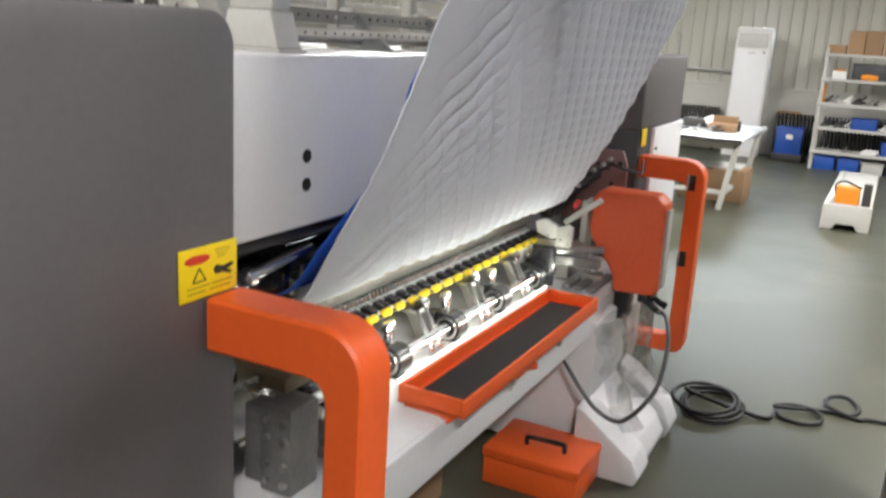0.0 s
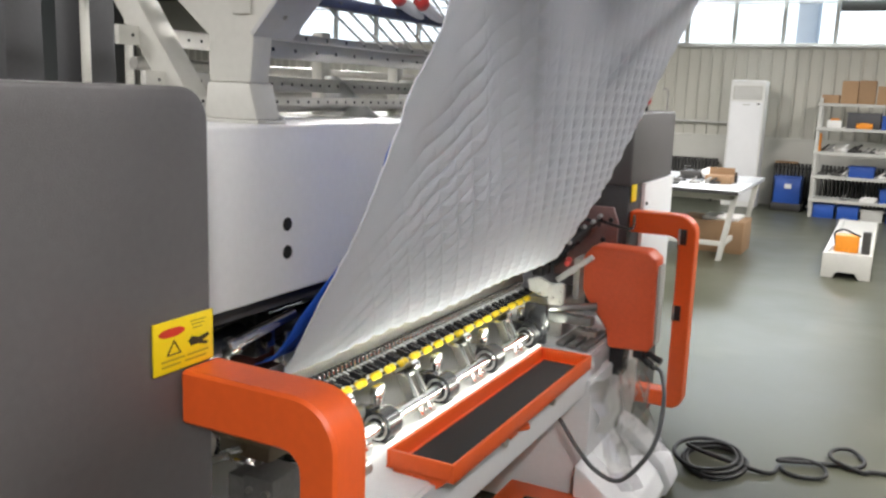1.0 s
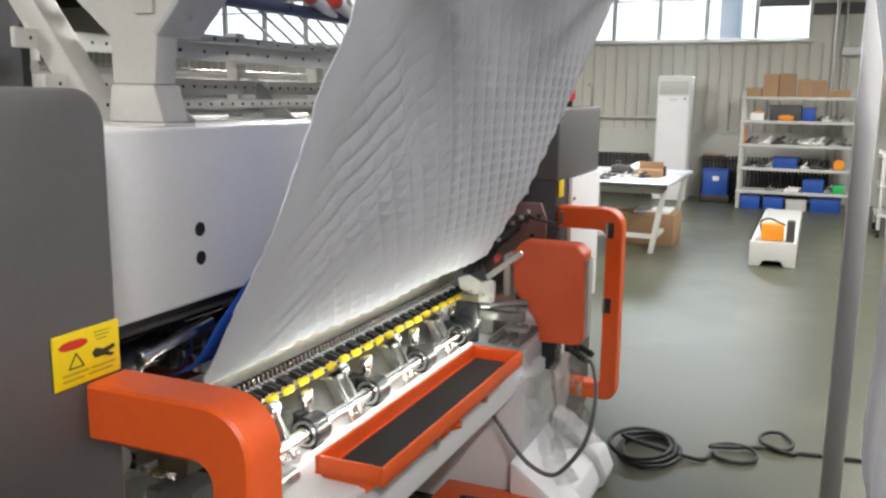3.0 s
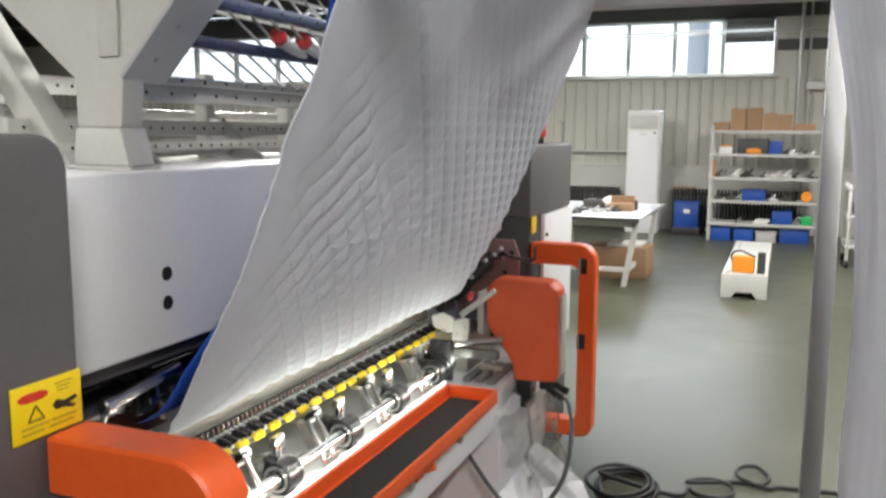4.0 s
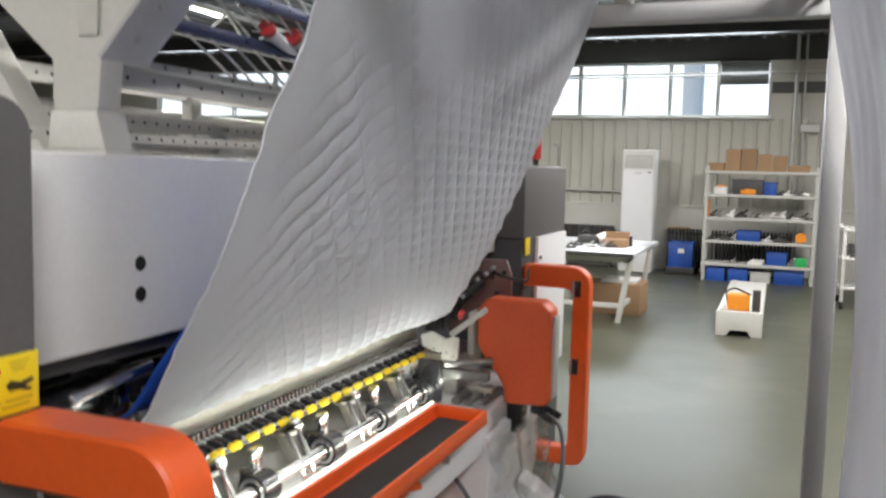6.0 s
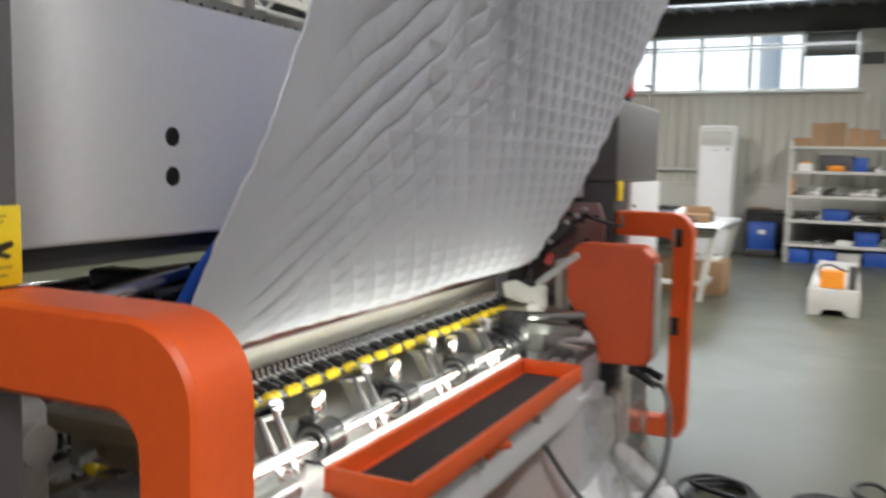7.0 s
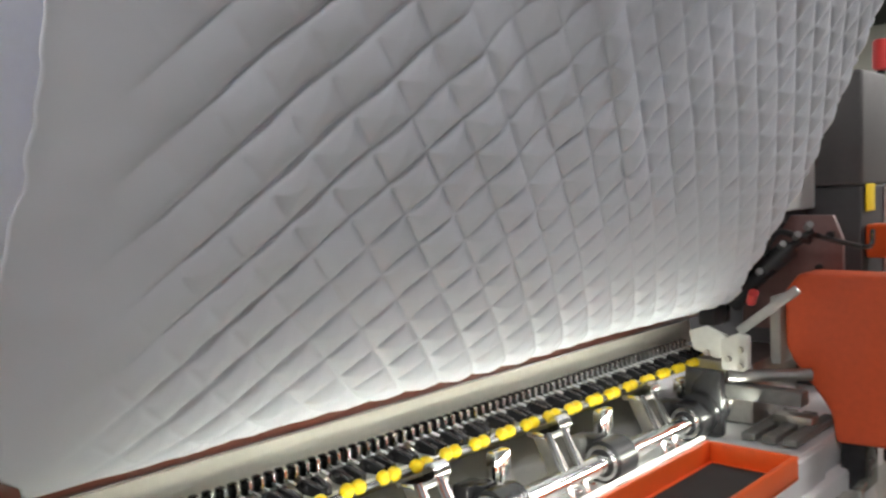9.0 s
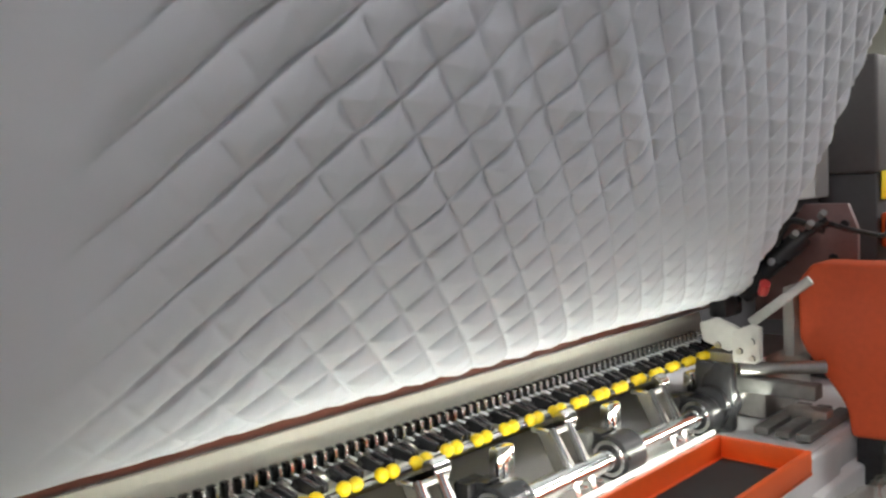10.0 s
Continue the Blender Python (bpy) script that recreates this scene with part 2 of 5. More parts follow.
def prism(bm, poly, axis, a, b, bevel=0.0, seg=2):
    """A polygon drawn in the two other axes, from a to b along axis."""
    t = bmesh.new()
    def place(p, w):
        return {"x": (w, p[0], p[1]), "y": (p[0], w, p[1]), "z": (p[0], p[1], w)}[axis]
    lo = [t.verts.new(place(p, a)) for p in poly]
    hi = [t.verts.new(place(p, b)) for p in poly]
    k = len(poly)
    t.faces.new(lo)
    t.faces.new(hi)
    for i in range(k):
        t.faces.new((lo[i], lo[(i + 1) % k], hi[(i + 1) % k], hi[i]))
    bmesh.ops.recalc_face_normals(t, faces=t.faces)
    if bevel:
        bmesh.ops.bevel(t, geom=t.edges[:], offset=bevel, segments=seg, affect="EDGES", profile=0.5)
    return join(bm, t)


def curve_points(pts, steps=8):
    """A smooth line through points (Catmull-Rom)."""
    p = [Vector(q) for q in pts]
    p = [2 * p[0] - p[1]] + p + [2 * p[-1] - p[-2]]
    out = []
    for i in range(1, len(p) - 2):
        for s in range(steps):
            u = s / steps
            a, b, c, d = p[i - 1], p[i], p[i + 1], p[i + 2]
            out.append(0.5 * (2 * b + (c - a) * u + (2 * a - 5 * b + 4 * c - d) * u * u + (3 * b - a - 3 * c + d) * u ** 3))
    return out + [p[-2]]


def tube(bm, pts, r, n=8, steps=8):
    line = curve_points(pts, steps) if steps > 1 else [Vector(q) for q in pts]
    rows = []
    up = Vector((0.13, 0.21, 0.97))
    for i, q in enumerate(line):
        d = (line[min(i + 1, len(line) - 1)] - line[max(i - 1, 0)]).normalized()
        s = d.cross(up)
        if s.length < 0.05:
            s = d.cross(Vector((1, 0, 0)))
        s.normalize()
        w = s.cross(d).normalized()
        rows.append([bm.verts.new(q + r * (math.cos(6.2832 * k / n) * s + math.sin(6.2832 * k / n) * w)) for k in range(n)])
    for a, b in zip(rows, rows[1:]):
        for k in range(n):
            bm.faces.new((a[k], a[(k + 1) % n], b[(k + 1) % n], b[k]))
    bm.faces.new(rows[0][::-1])
    bm.faces.new(rows[-1])
    return bm


BASE = {}


def thing(name, at, label, category, group="", kind=""):
    ob = new(name)
    ob.location = at
    ob.empty_display_size = 0.1
    BASE[ob.name] = Vector(at)
    return tagged(ob, label, category, group, kind)


def finish(bm, name, material, at, smooth=35):
    bmesh.ops.recalc_face_normals(bm, faces=bm.faces)
    me = bpy.data.meshes.new(name)
    bm.to_mesh(me)
    bm.free()
    me.transform(Matrix.Translation(-Vector(at)))
    me.materials.append(material)
    if smooth:
        me.shade_smooth()
        me.set_sharp_from_angle(angle=radians(smooth))
    return me


def part(name, bm, material, parent, label="", smooth=35):
    """One mesh under a thing or a part; the mesh is drawn in world places."""
    at = BASE[parent.name]
    ob = new(name, finish(bm, name, material, at, smooth))
    ob.parent = parent
    BASE[ob.name] = at
    return tagged(ob, label)


def solid(name, bm, material, at, label, category, group="", kind="", smooth=35):
    """A thing that is one mesh, with its origin at its base."""
    ob = new(name, finish(bm, name, material, at, smooth))
    ob.location = at
    BASE[ob.name] = Vector(at)
    return tagged(ob, label, category, group, kind)


def B():
    return bmesh.new()


# ---- the hall ----
WALL_Y = 15.7
solid("floor", box(B(), -16, 9, -8, 17, -0.12, 0), FLOOR, (0, 0, 0), "polished green-grey concrete floor with scuffs", "floor", kind="structure", smooth=0)

WINDOWS = [("window_1", -3.66, 0.33, 2.62, 3.56, (-2.87, -2.09, -1.31, -0.52)), ("window_2", -12.2, -7.2, 2.62, 3.56, (-11.2, -10.2, -9.2, -8.2)), ("window_3", -6.6, -4.6, 2.62, 3.56, (-5.6,))]


def far_wall():
    wall = thing("wall_north", (-3, WALL_Y, 0), "pale grey ribbed metal wall above a white-painted dado", "wall", kind="structure")
    part("dado", box(B(), -16, 9, WALL_Y, WALL_Y + 0.25, 0, 1.12), WALLWHITE, wall, "scuffed white-painted lower wall", smooth=0)
    part("cladding", box(B(), -16, 9, WALL_Y + 0.02, WALL_Y + 0.25, 1.12, 2.62), WALLPANEL, wall, smooth=0)
    b = box(B(), -16, 9, WALL_Y + 0.02, WALL_Y + 0.25, 3.56, 4.3)
    part("header", b, DARKWALL, wall, "dark sheet above the windows", smooth=0)
    b = B()
    edges = sorted([-16.0, 9.0] + [e for w in WINDOWS for e in (w[1], w[2])])
    for a, c in zip(edges[0::2], edges[1::2]):
        box(b, a, c, WALL_Y + 0.02, WALL_Y + 0.25, 2.62, 3.56)
    part("pier", b, WALLPANEL, wall, smooth=0)
    b = B()
    x = -15.9
    while x < 8.9:
        prism(b, [(x, WALL_Y + 0.018), (x + 0.012, WALL_Y - 0.012), (x + 0.036, WALL_Y - 0.012), (x + 0.048, WALL_Y + 0.018)], "z", 1.12, 2.58)
        x += 0.195
    part("rib", b, WALLPANEL, wall, smooth=0)
    part("ledge", box(B(), -16, 9, WALL_Y - 0.02, WALL_Y + 0.02, 1.09, 1.13, 0.004), WALLWHITE, wall)
    b = box(B(), 0.33, 9, WALL_Y - 0.015, WALL_Y + 0.018, 3.02, 3.2)
    part("dark_band", b, DARKWALL, wall, smooth=0)
    return wall


far_wall()


def window(name, x0, x1, z0, z1, bars):
    w = thing(name, ((x0 + x1) / 2, WALL_Y, z0), "high strip window with grey metal mullions and bright daylight", "window", kind="structure")
    b = box(B(), x0, x1, WALL_Y + 0.0, WALL_Y + 0.14, z0, z0 + 0.05, 0.006)
    box(b, x0, x1, WALL_Y + 0.0, WALL_Y + 0.14, z1 - 0.04, z1, 0.006)
    box(b, x0, x0 + 0.05, WALL_Y + 0.0, WALL_Y + 0.14, z0 + 0.05, z1 - 0.04, 0.006)
    box(b, x1 - 0.05, x1, WALL_Y + 0.0, WALL_Y + 0.14, z0 + 0.05, z1 - 0.04, 0.006)
    part("window_frame", b, RACK, w)
    part("window_sill", box(B(), x0 - 0.05, x1 + 0.05, WALL_Y - 0.07, WALL_Y - 0.004, z0 - 0.035, z0 + 0.01, 0.006), RACK, w)
    xs = [x0 + 0.05, *bars, x1 - 0.05]
    for m in bars:
        part("mullion", box(B(), m - 0.03, m + 0.03, WALL_Y + 0.01, WALL_Y + 0.12, z0 + 0.05, z1 - 0.04, 0.005), RACK, w)
    for a, c in zip(xs, xs[1:]):
        part("transom", box(B(), a + 0.031, c - 0.031, WALL_Y + 0.03, WALL_Y + 0.09, z0 + 0.68, z0 + 0.705, 0.004), RACK, w)
        p = part("pane", box(B(), a + 0.02, c - 0.02, WALL_Y + 0.055, WALL_Y + 0.061, z0 + 0.051, z1 - 0.041), GLASS, w, smooth=0)
        p.visible_shadow = False
    return w


for spec in WINDOWS:
    window(*spec)

# roller blind in the last bay, and distance outside
b = box(B(), -0.48, 0.27, WALL_Y - 0.03, WALL_Y - 0.012, 3.16, 3.56, 0.004)
rod(b, (-0.5, WALL_Y - 0.03, 3.54), (0.29, WALL_Y - 0.03, 3.54), 0.028)
solid("roller_blind", b, DARKWALL, (-0.1, WALL_Y, 3.16), "dark green-grey roller blind half drawn over a window", "blind")
backdrop = solid("backdrop", box(B(), -60, 50, 60, 60.5, -5, 45), SKYCARD, (0, 60, -5), "bright hazy sky outside the windows", "sky", kind="structure", smooth=0)
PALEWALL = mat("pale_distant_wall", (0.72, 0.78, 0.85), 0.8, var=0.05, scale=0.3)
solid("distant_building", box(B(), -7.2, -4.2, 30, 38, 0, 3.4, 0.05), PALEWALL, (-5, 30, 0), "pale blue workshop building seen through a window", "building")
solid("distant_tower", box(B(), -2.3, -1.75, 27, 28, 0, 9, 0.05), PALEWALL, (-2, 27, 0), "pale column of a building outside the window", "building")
solid("outside_ground", box(B(), -60, 50, 17.0, 60, -0.3, -0.02), WALLWHITE, (0, 40, -0.3), "pale paved yard outside the hall", "ground", kind="structure", smooth=0)

wl = solid("wall_west", box(B(), -16.25, -16, -8, 17, 0, 4.3), DARKWALL, (-16, 4, 0), "dark sheet side wall of the hall", "wall", kind="structure", smooth=0)
solid("wall_east", box(B(), 9, 9.25, -8, 17, 0, 4.3), WALLPANEL, (9, 4, 0), "pale grey side wall of the hall", "wall", kind="structure", smooth=0)
solid("wall_south", box(B(), -16, 9, -8.25, -8, 0, 4.3), WALLWHITE, (0, -8, 0), "plain white end wall of the hall", "wall", kind="structure", smooth=0)
b = box(B(), -16, 9, -8, 17, 3.95, 4.2)
x = -15.8
while x < 9:
    prism(b, [(x, 3.952), (x + 0.03, 3.91), (x + 0.09, 3.91), (x + 0.12, 3.952)], "y", -8, 15.7)
    x += 0.3
solid("ceiling", b, CEIL, (0, 4, 3.95), "dark corrugated metal ceiling", "ceiling", kind="structure", smooth=0)

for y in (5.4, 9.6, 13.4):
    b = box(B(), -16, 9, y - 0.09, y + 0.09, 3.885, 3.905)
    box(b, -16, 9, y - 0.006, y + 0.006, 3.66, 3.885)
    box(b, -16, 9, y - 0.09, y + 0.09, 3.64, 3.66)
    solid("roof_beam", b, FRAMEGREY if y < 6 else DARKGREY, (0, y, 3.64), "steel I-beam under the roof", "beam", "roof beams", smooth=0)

lamp0 = None
for lx, ly in LAMPS:
    if lamp0 is None:
        lamp0 = thing("ceiling_light", (lx, ly, 3.95), "long white LED batten hung below the ceiling", "lamp", "ceiling lights")
        part("housing", box(B(), lx - 0.14, lx + 0.14, ly - 0.67, ly + 0.67, 3.80, 3.85, 0.01), WHITE, lamp0)
        part("tube", box(B(), lx - 0.12, lx + 0.12, ly - 0.64, ly + 0.64, 3.775, 3.799, 0.006), LED, lamp0, "glowing LED diffuser")
        for dy in (-0.5, 0.5):
            part("hanger", rod(B(), (lx, ly + dy, 3.84), (lx, ly + dy, 3.95), 0.006), GALV, lamp0)
    else:
        copy_thing(lamp0, pose(lx, ly, 3.95))


# ---- the quilting machine ----
machine = thing("quilting_machine", (-0.9, 2.8, 0), "large white multi-needle quilting machine with grey end columns and orange guards", "machine")
L0, L1 = 1.425, 4.15          # inner faces of the two end columns
FX = -0.536                   # front of the columns
BX = -0.668                   # front of the beam


def warning_label(parent, y0, y1, z0, z1, x, full):
    """A yellow plate with a red pill, a triangle, a dark symbol and unreadable lines."""
    lab = part("warning_label", box(B(), x, x + 0.004, y0, y1, z0, z1, 0.0015), LABEL_YELLOW, parent, "yellow warning plate with a red pill and black symbols")
    w, h = y1 - y0, z1 - z0
    if full:
        b = B()
        pts = [(y0 + w * (0.29 + 0.17 * math.cos(a) + (0.04 if math.cos(a) > 0 else -0.04)), z0 + h * (0.77 + 0.085 * math.sin(a))) for a in [k * 0.3927 for k in range(16)]]
        prism(b, pts, "x", x + 0.004, x + 0.0052)
        part("pill", b, LABEL_RED, lab, "red pill", smooth=0)
        b = B()
        c = [(y0 + w * 0.21, z0 + h * 0.34), (y0 + w * 0.43, z0 + h * 0.34), (y0 + w * 0.32, z0 + h * 0.60)]
        for i in range(3):
            tube(b, [(x + 0.0048, *c[i]), (x + 0.0048, *c[(i + 1) % 3])], 0.0011, 6, 1)
        part("triangle", b, INK, lab, smooth=0)
        b = prism(B(), [(y0 + w * f, z0 + h * g) for f, g in ((0.56, 0.50), (0.62, 0.58), (0.74, 0.52), (0.90, 0.56), (0.92, 0.50), (0.80, 0.44), (0.90, 0.38), (0.86, 0.34), (0.72, 0.40), (0.60, 0.40))], "x", x + 0.004, x + 0.0052)
        part("symbol", b, INK, lab, smooth=0)
        b = B()
        for k, (f0, f1) in enumerate(((0.12, 0.5), (0.54, 0.9), (0.12, 0.42), (0.50, 0.86))):
            zz = z0 + h * (0.22 - 0.1 * (k // 2))
            box(b, x + 0.004, x + 0.0052, y0 + w * f0, y0 + w * f1, zz, zz + h * 0.035)
        for k in range(3):
            box(b, x + 0.004, x + 0.0052, y0 + w * (0.60 + 0.02 * k), y0 + w * (0.86 - 0.03 * k), z0 + h * (0.86 - 0.07 * k), z0 + h * (0.885 - 0.07 * k))
        tagged(part("text_line", b, FAINT, lab, smooth=0), kind="stuff")
    return lab


# end columns
poly = [(0.52, 0), (L0, 0)]
for k in range(8):
    a = math.pi / 2 * k / 7
    poly.append((L0 - 0.06 + 0.06 * math.cos(a), 1.63 + 0.06 * math.sin(a)))
for k in range(8):
    a = math.pi / 2 * (1 + k / 7)
    poly.append((0.58 + 0.06 * math.cos(a), 1.63 + 0.06 * math.sin(a)))
b = prism(B(), poly, "x", -1.42, FX, 0.008, 3)
col_left = part("side_column", b, GREY, machine, "dark grey textured end column with rounded top")
warning_label(col_left, 1.283, 1.423, 1.215, 1.305, FX + 0.001, True)

b = box(B(), -1.42, FX, L1, 4.95, 1.30, 1.635, 0.012, 3)
col_right = part("side_column", b, GREY, machine, "dark grey end column above a white door")
part("plinth", box(B(), -1.42, FX - 0.004, L1 + 0.004, 4.94, 0.0, 1.30, 0.01), DARKGREY, col_right)
door = part("door_panel", box(B(), FX - 0.003, FX + 0.016, 4.36, 4.93, 0.62, 1.298, 0.004), WHITE, col_right, "white sheet-metal door")
b = B()
for z in (0.7, 1.2):
    rod(b, (FX + 0.016, 4.39, z), (FX + 0.024, 4.39, z), 0.008)
part("screw", b, BLACK, door)
warning_label(col_right, 4.17, 4.25, 1.225, 1.305, FX + 0.001, False)
b = rod(B(), (-0.58, 4.92, 1.63), (-0.58, 4.92, 1.74), 0.006)
tube(b, [(-0.58, 4.92, 1.735), (-0.59, 4.92, 1.75), (-0.61, 4.92, 1.745)], 0.006)
part("hook", b, STEEL, col_right)
beacon = part("beacon_pole", rod(B(), (-0.60, 4.55, 1.63), (-0.60, 4.55, 1.665), 0.014), BLACK, col_right)
part("beacon_lamp", rod(B(), (-0.60, 4.55, 1.665), (-0.60, 4.55, 1.765), 0.026, 18, bevel=0.006), RED, beacon, "red beacon lens")

# white beam
b = box(B(), -0.98, BX, L0, L1, 1.236, 1.612, 0.008, 3)
beam = part("beam", b, WHITE, machine, "white painted steel cross beam")
for z in (1.395, 1.332):
    h = part("hole_plug", rod(B(), (BX - 0.01, 1.811, z), (BX + 0.003, 1.811, z), 0.0155, 24, bevel=0.002), RUBBER, beam, "black rubber hole plug")
part("bottom_rail", box(B(), -0.95, BX - 0.03, L0, L1, 1.200, 1.236, 0.004), DARKGREY, beam, "black rail under the beam")
# needle bar tubes and their clamps below the beam
b = rod(B(), (-0.80, L0, 1.115), (-0.80, L1, 1.115), 0.036, 20)
rod(b, (-0.90, L0, 1.11), (-0.90, L1, 1.11), 0.04, 20)
part("needle_bar", b, BARBLACK, machine, "glossy black needle-bar tube")
b = box(B(), -0.85, -0.752, 0, 0.06, 1.07, 1.172, 0.008)
rod(b, (-0.752, 0.03, 1.12), (-0.735, 0.03, 1.12), 0.012)
clamp_me = finish(b, "clamp", BLACK, (0, 0, 0))
b = box(B(), -0.775, -0.735, 0, 0.05, 1.035, 1.09, 0.006)
rod(b, (-0.745, 0.02, 1.03), (-0.745, 0.02, 1.115), 0.012)
rod(b, (-0.725, -0.03, 1.065), (-0.725, 0.09, 1.065), 0.009)
rod(b, (-0.745, 0.07, 1.06), (-0.72, 0.07, 1.13), 0.008)
box(b, -0.79, -0.74, -0.06, -0.03, 1.09, 1.13, 0.004)
fit_me = finish(b, "chrome_fitting", CHROME, (0, 0, 0))
for k in range(9):
    for nm, me, y in (("clamp", clamp_me, 1.50 + k * 0.30), ("chrome_fitting", fit_me, 1.60 + k * 0.29)):
        o = new(nm, me)
        o.parent = machine
        o.matrix_basis = Matrix.Translation(Vector((0, y, 0)) - BASE[machine.name])
b = rod(B(), (-0.700, 1.642, 1.146), (-0.700, 1.874, 1.172), 0.013, 16)
rod(b, (-0.700, 1.642, 1.146), (-0.700, 1.670, 1.149), 0.019, 16, bevel=0.003)
part("chrome_link", b, CHROME, machine, "bright steel link rod under the beam")
# drive roller that pulls the cloth
roller = part("feed_roller", rod(B(), (-0.965, 1.80, 0.995), (-0.965, 3.93, 0.995), 0.078, 40, bevel=0.006), BROWN, machine, "brown rubber-covered feed roller")
b = rod(B(), (-0.965, 1.62, 0.995), (-0.965, 1.80, 0.995), 0.028, 20)
ring(b, (-0.965, 1.795, 0.995), (0, 1, 0), 0.03, 0.03, 0.012)
part("roller_shaft", b, CHROME, roller)
part("roller_shaft", rod(B(), (-0.965, 3.93, 0.995), (-0.965, L1, 0.995), 0.028, 20), CHROME, roller)
b = box(B(), -1.05, -0.88, 1.60, 1.66, 0.66, 1.12, 0.01)
part("roller_bracket", b, CAST, machine)

# needle plate, throat and bed
part("needle_plate", box(B(), -1.06, -0.91, 1.70, 3.80, 0.850, 0.868, 0.003), CREAM, machine, "white needle plate")
part("apron_strip", prism(B(), [(-0.906, 0.930), (-0.893, 0.869), (-0.91, 0.862), (-0.928, 0.922)], "y", 1.74, 3.80, 0.003), APRON, machine, "white cloth strip over the needle plate")
b = prism(B(), [(-1.30, 0.60), (-0.47, 0.60), (-0.47, 0.69), (-0.66, 0.695), (-0.90, 0.70), (-1.30, 0.70)], "y", L0, L1, 0.006)
part("bed", b, WHITE, machine, "white painted machine bed")
b = prism(B(), [(-1.25, 0.44), (-0.62, 0.44), (-0.465, 0.535), (-0.455, 0.685), (-1.25, 0.685)], "y", L0 + 0.003, 3.62, 0.006)
part("front_beam", b, WHITE, machine, "white folded lower beam")
part("throat_back", box(B(), -1.10, -1.07, 1.70, 3.80, 0.70, 0.866), TAN, machine, "tan painted cavity wall", smooth=0)
part("led_strip", box(B(), -0.609, -0.602, 2.16, 3.27, 0.757, 0.763), LEDSTRIP, machine, "white LED work-light strip", smooth=0)

# the comb of loopers: one finger and one guide for each needle
comb = part("looper_rail", box(B(), -0.892, -0.862, 1.72, 3.72, 0.84, 0.866, 0.004), STEEL, machine, "steel looper rail")
finger = box(B(), -0.884, -0.868, -0.007, 0.007, 0.866, 0.892, 0.003)
finger_me = finish(finger, "comb_tooth", BLACK, (0, 0, 0))
pin = rod(B(), (-0.862, 0.0, 0.872), (-0.862, 0.0, 0.892), 0.0042, 8)
rod(pin, (-0.862, 0.0, 0.874), (-0.84, 0.006, 0.868), 0.003, 8)
pin_me = finish(pin, "guide_pin", CHROME, (0, 0, 0))
arm = prism(B(), [(-0.868, 0.862), (-0.842, 0.874), (-0.806, 0.862), (-0.808, 0.846), (-0.845, 0.848)], "y", -0.0065, 0.0065, 0.002, 1)
arm_me = finish(arm, "looper", BLACK, (0, 0, 0))
rnd = random.Random(4)
for k in range(88):
    y = 1.735 + k * 0.0225
    for nm, me in (("comb_tooth", finger_me), ("guide_pin", pin_me), ("looper", arm_me)):
        if nm == "looper" and k % 3 == 2:
            continue
        ob = new(nm, me)
        ob.parent = comb
        turn = rnd.uniform(-11, 11) if nm == "looper" else 0
        ob.matrix_basis = Matrix.Translation(-BASE[machine.name]) @ pose(0, y, 0) @ Matrix.Translation((-0.85, 0, 0.86)) @ pose(0, 0, 0, 0, 0, turn + (9 if nm == "looper" else 0)) @ Matrix.Translation((0.85, 0, -0.86))
b = box(B(), -0.905, -0.838, 1.72, 3.72, 0.822, 0.838, 0.003)
part("rail_tray", b, CREAM, machine)
# yellow thread-guide beads on their bar
bar = part("guide_bar", rod(B(), (-0.80, 1.72, 0.842), (-0.80, 3.74, 0.842), 0.006, 10), BLACK, machine, "black bar of yellow thread guides")
b = B()
for dy in (-0.0125, 0.0125):
    t = bmesh.new()
    bmesh.ops.create_uvsphere(t, u_segments=12, v_segments=7, radius=1)
    t.transform(Matrix.Translation((-0.797, dy, 0.848)) @ Matrix.Diagonal((0.0130, 0.0138, 0.0128, 1)))
    join(b, t)
bead_me = finish(b, "bead", YELLOW, (0, 0, 0), 60)
for k in range(25):
    ob = new("bead", bead_me)
    ob.parent = bar
    ob.matrix_basis = Matrix.Translation(-BASE[machine.name]) @ pose(0, 1.765 + k * 0.080 + rnd.uniform(-0.002, 0.002), rnd.uniform(-0.001, 0.001))

# rocker shaft in front of the loopers
shaft = part("rocker_shaft", rod(B(), (-0.715, 1.50, 0.745), (-0.715, 3.62, 0.745), 0.0225, 24), CHROME, machine, "polished steel rocker shaft")
for k in range(6):
    y = 1.58 + k * 0.372
    b = box(B(), -0.765, -0.685, y - 0.035, y + 0.02, 0.695, 0.775, 0.008)
    rod(b, (-0.715, y - 0.04, 0.745), (-0.715, y + 0.03, 0.745), 0.046, 22)
    box(b, -0.775, -0.74, y - 0.03, y + 0.015, 0.76, 0.79, 0.005)
    blk = part("bearing_block", b, BLACK, shaft, "black bearing block")
    for dy in (-0.042, 0.032):
        part("retaining_ring", ring(B(), (-0.715, y + dy, 0.745), (0, 1, 0), 0.030, 0.008, 0.006), CHROME, blk)
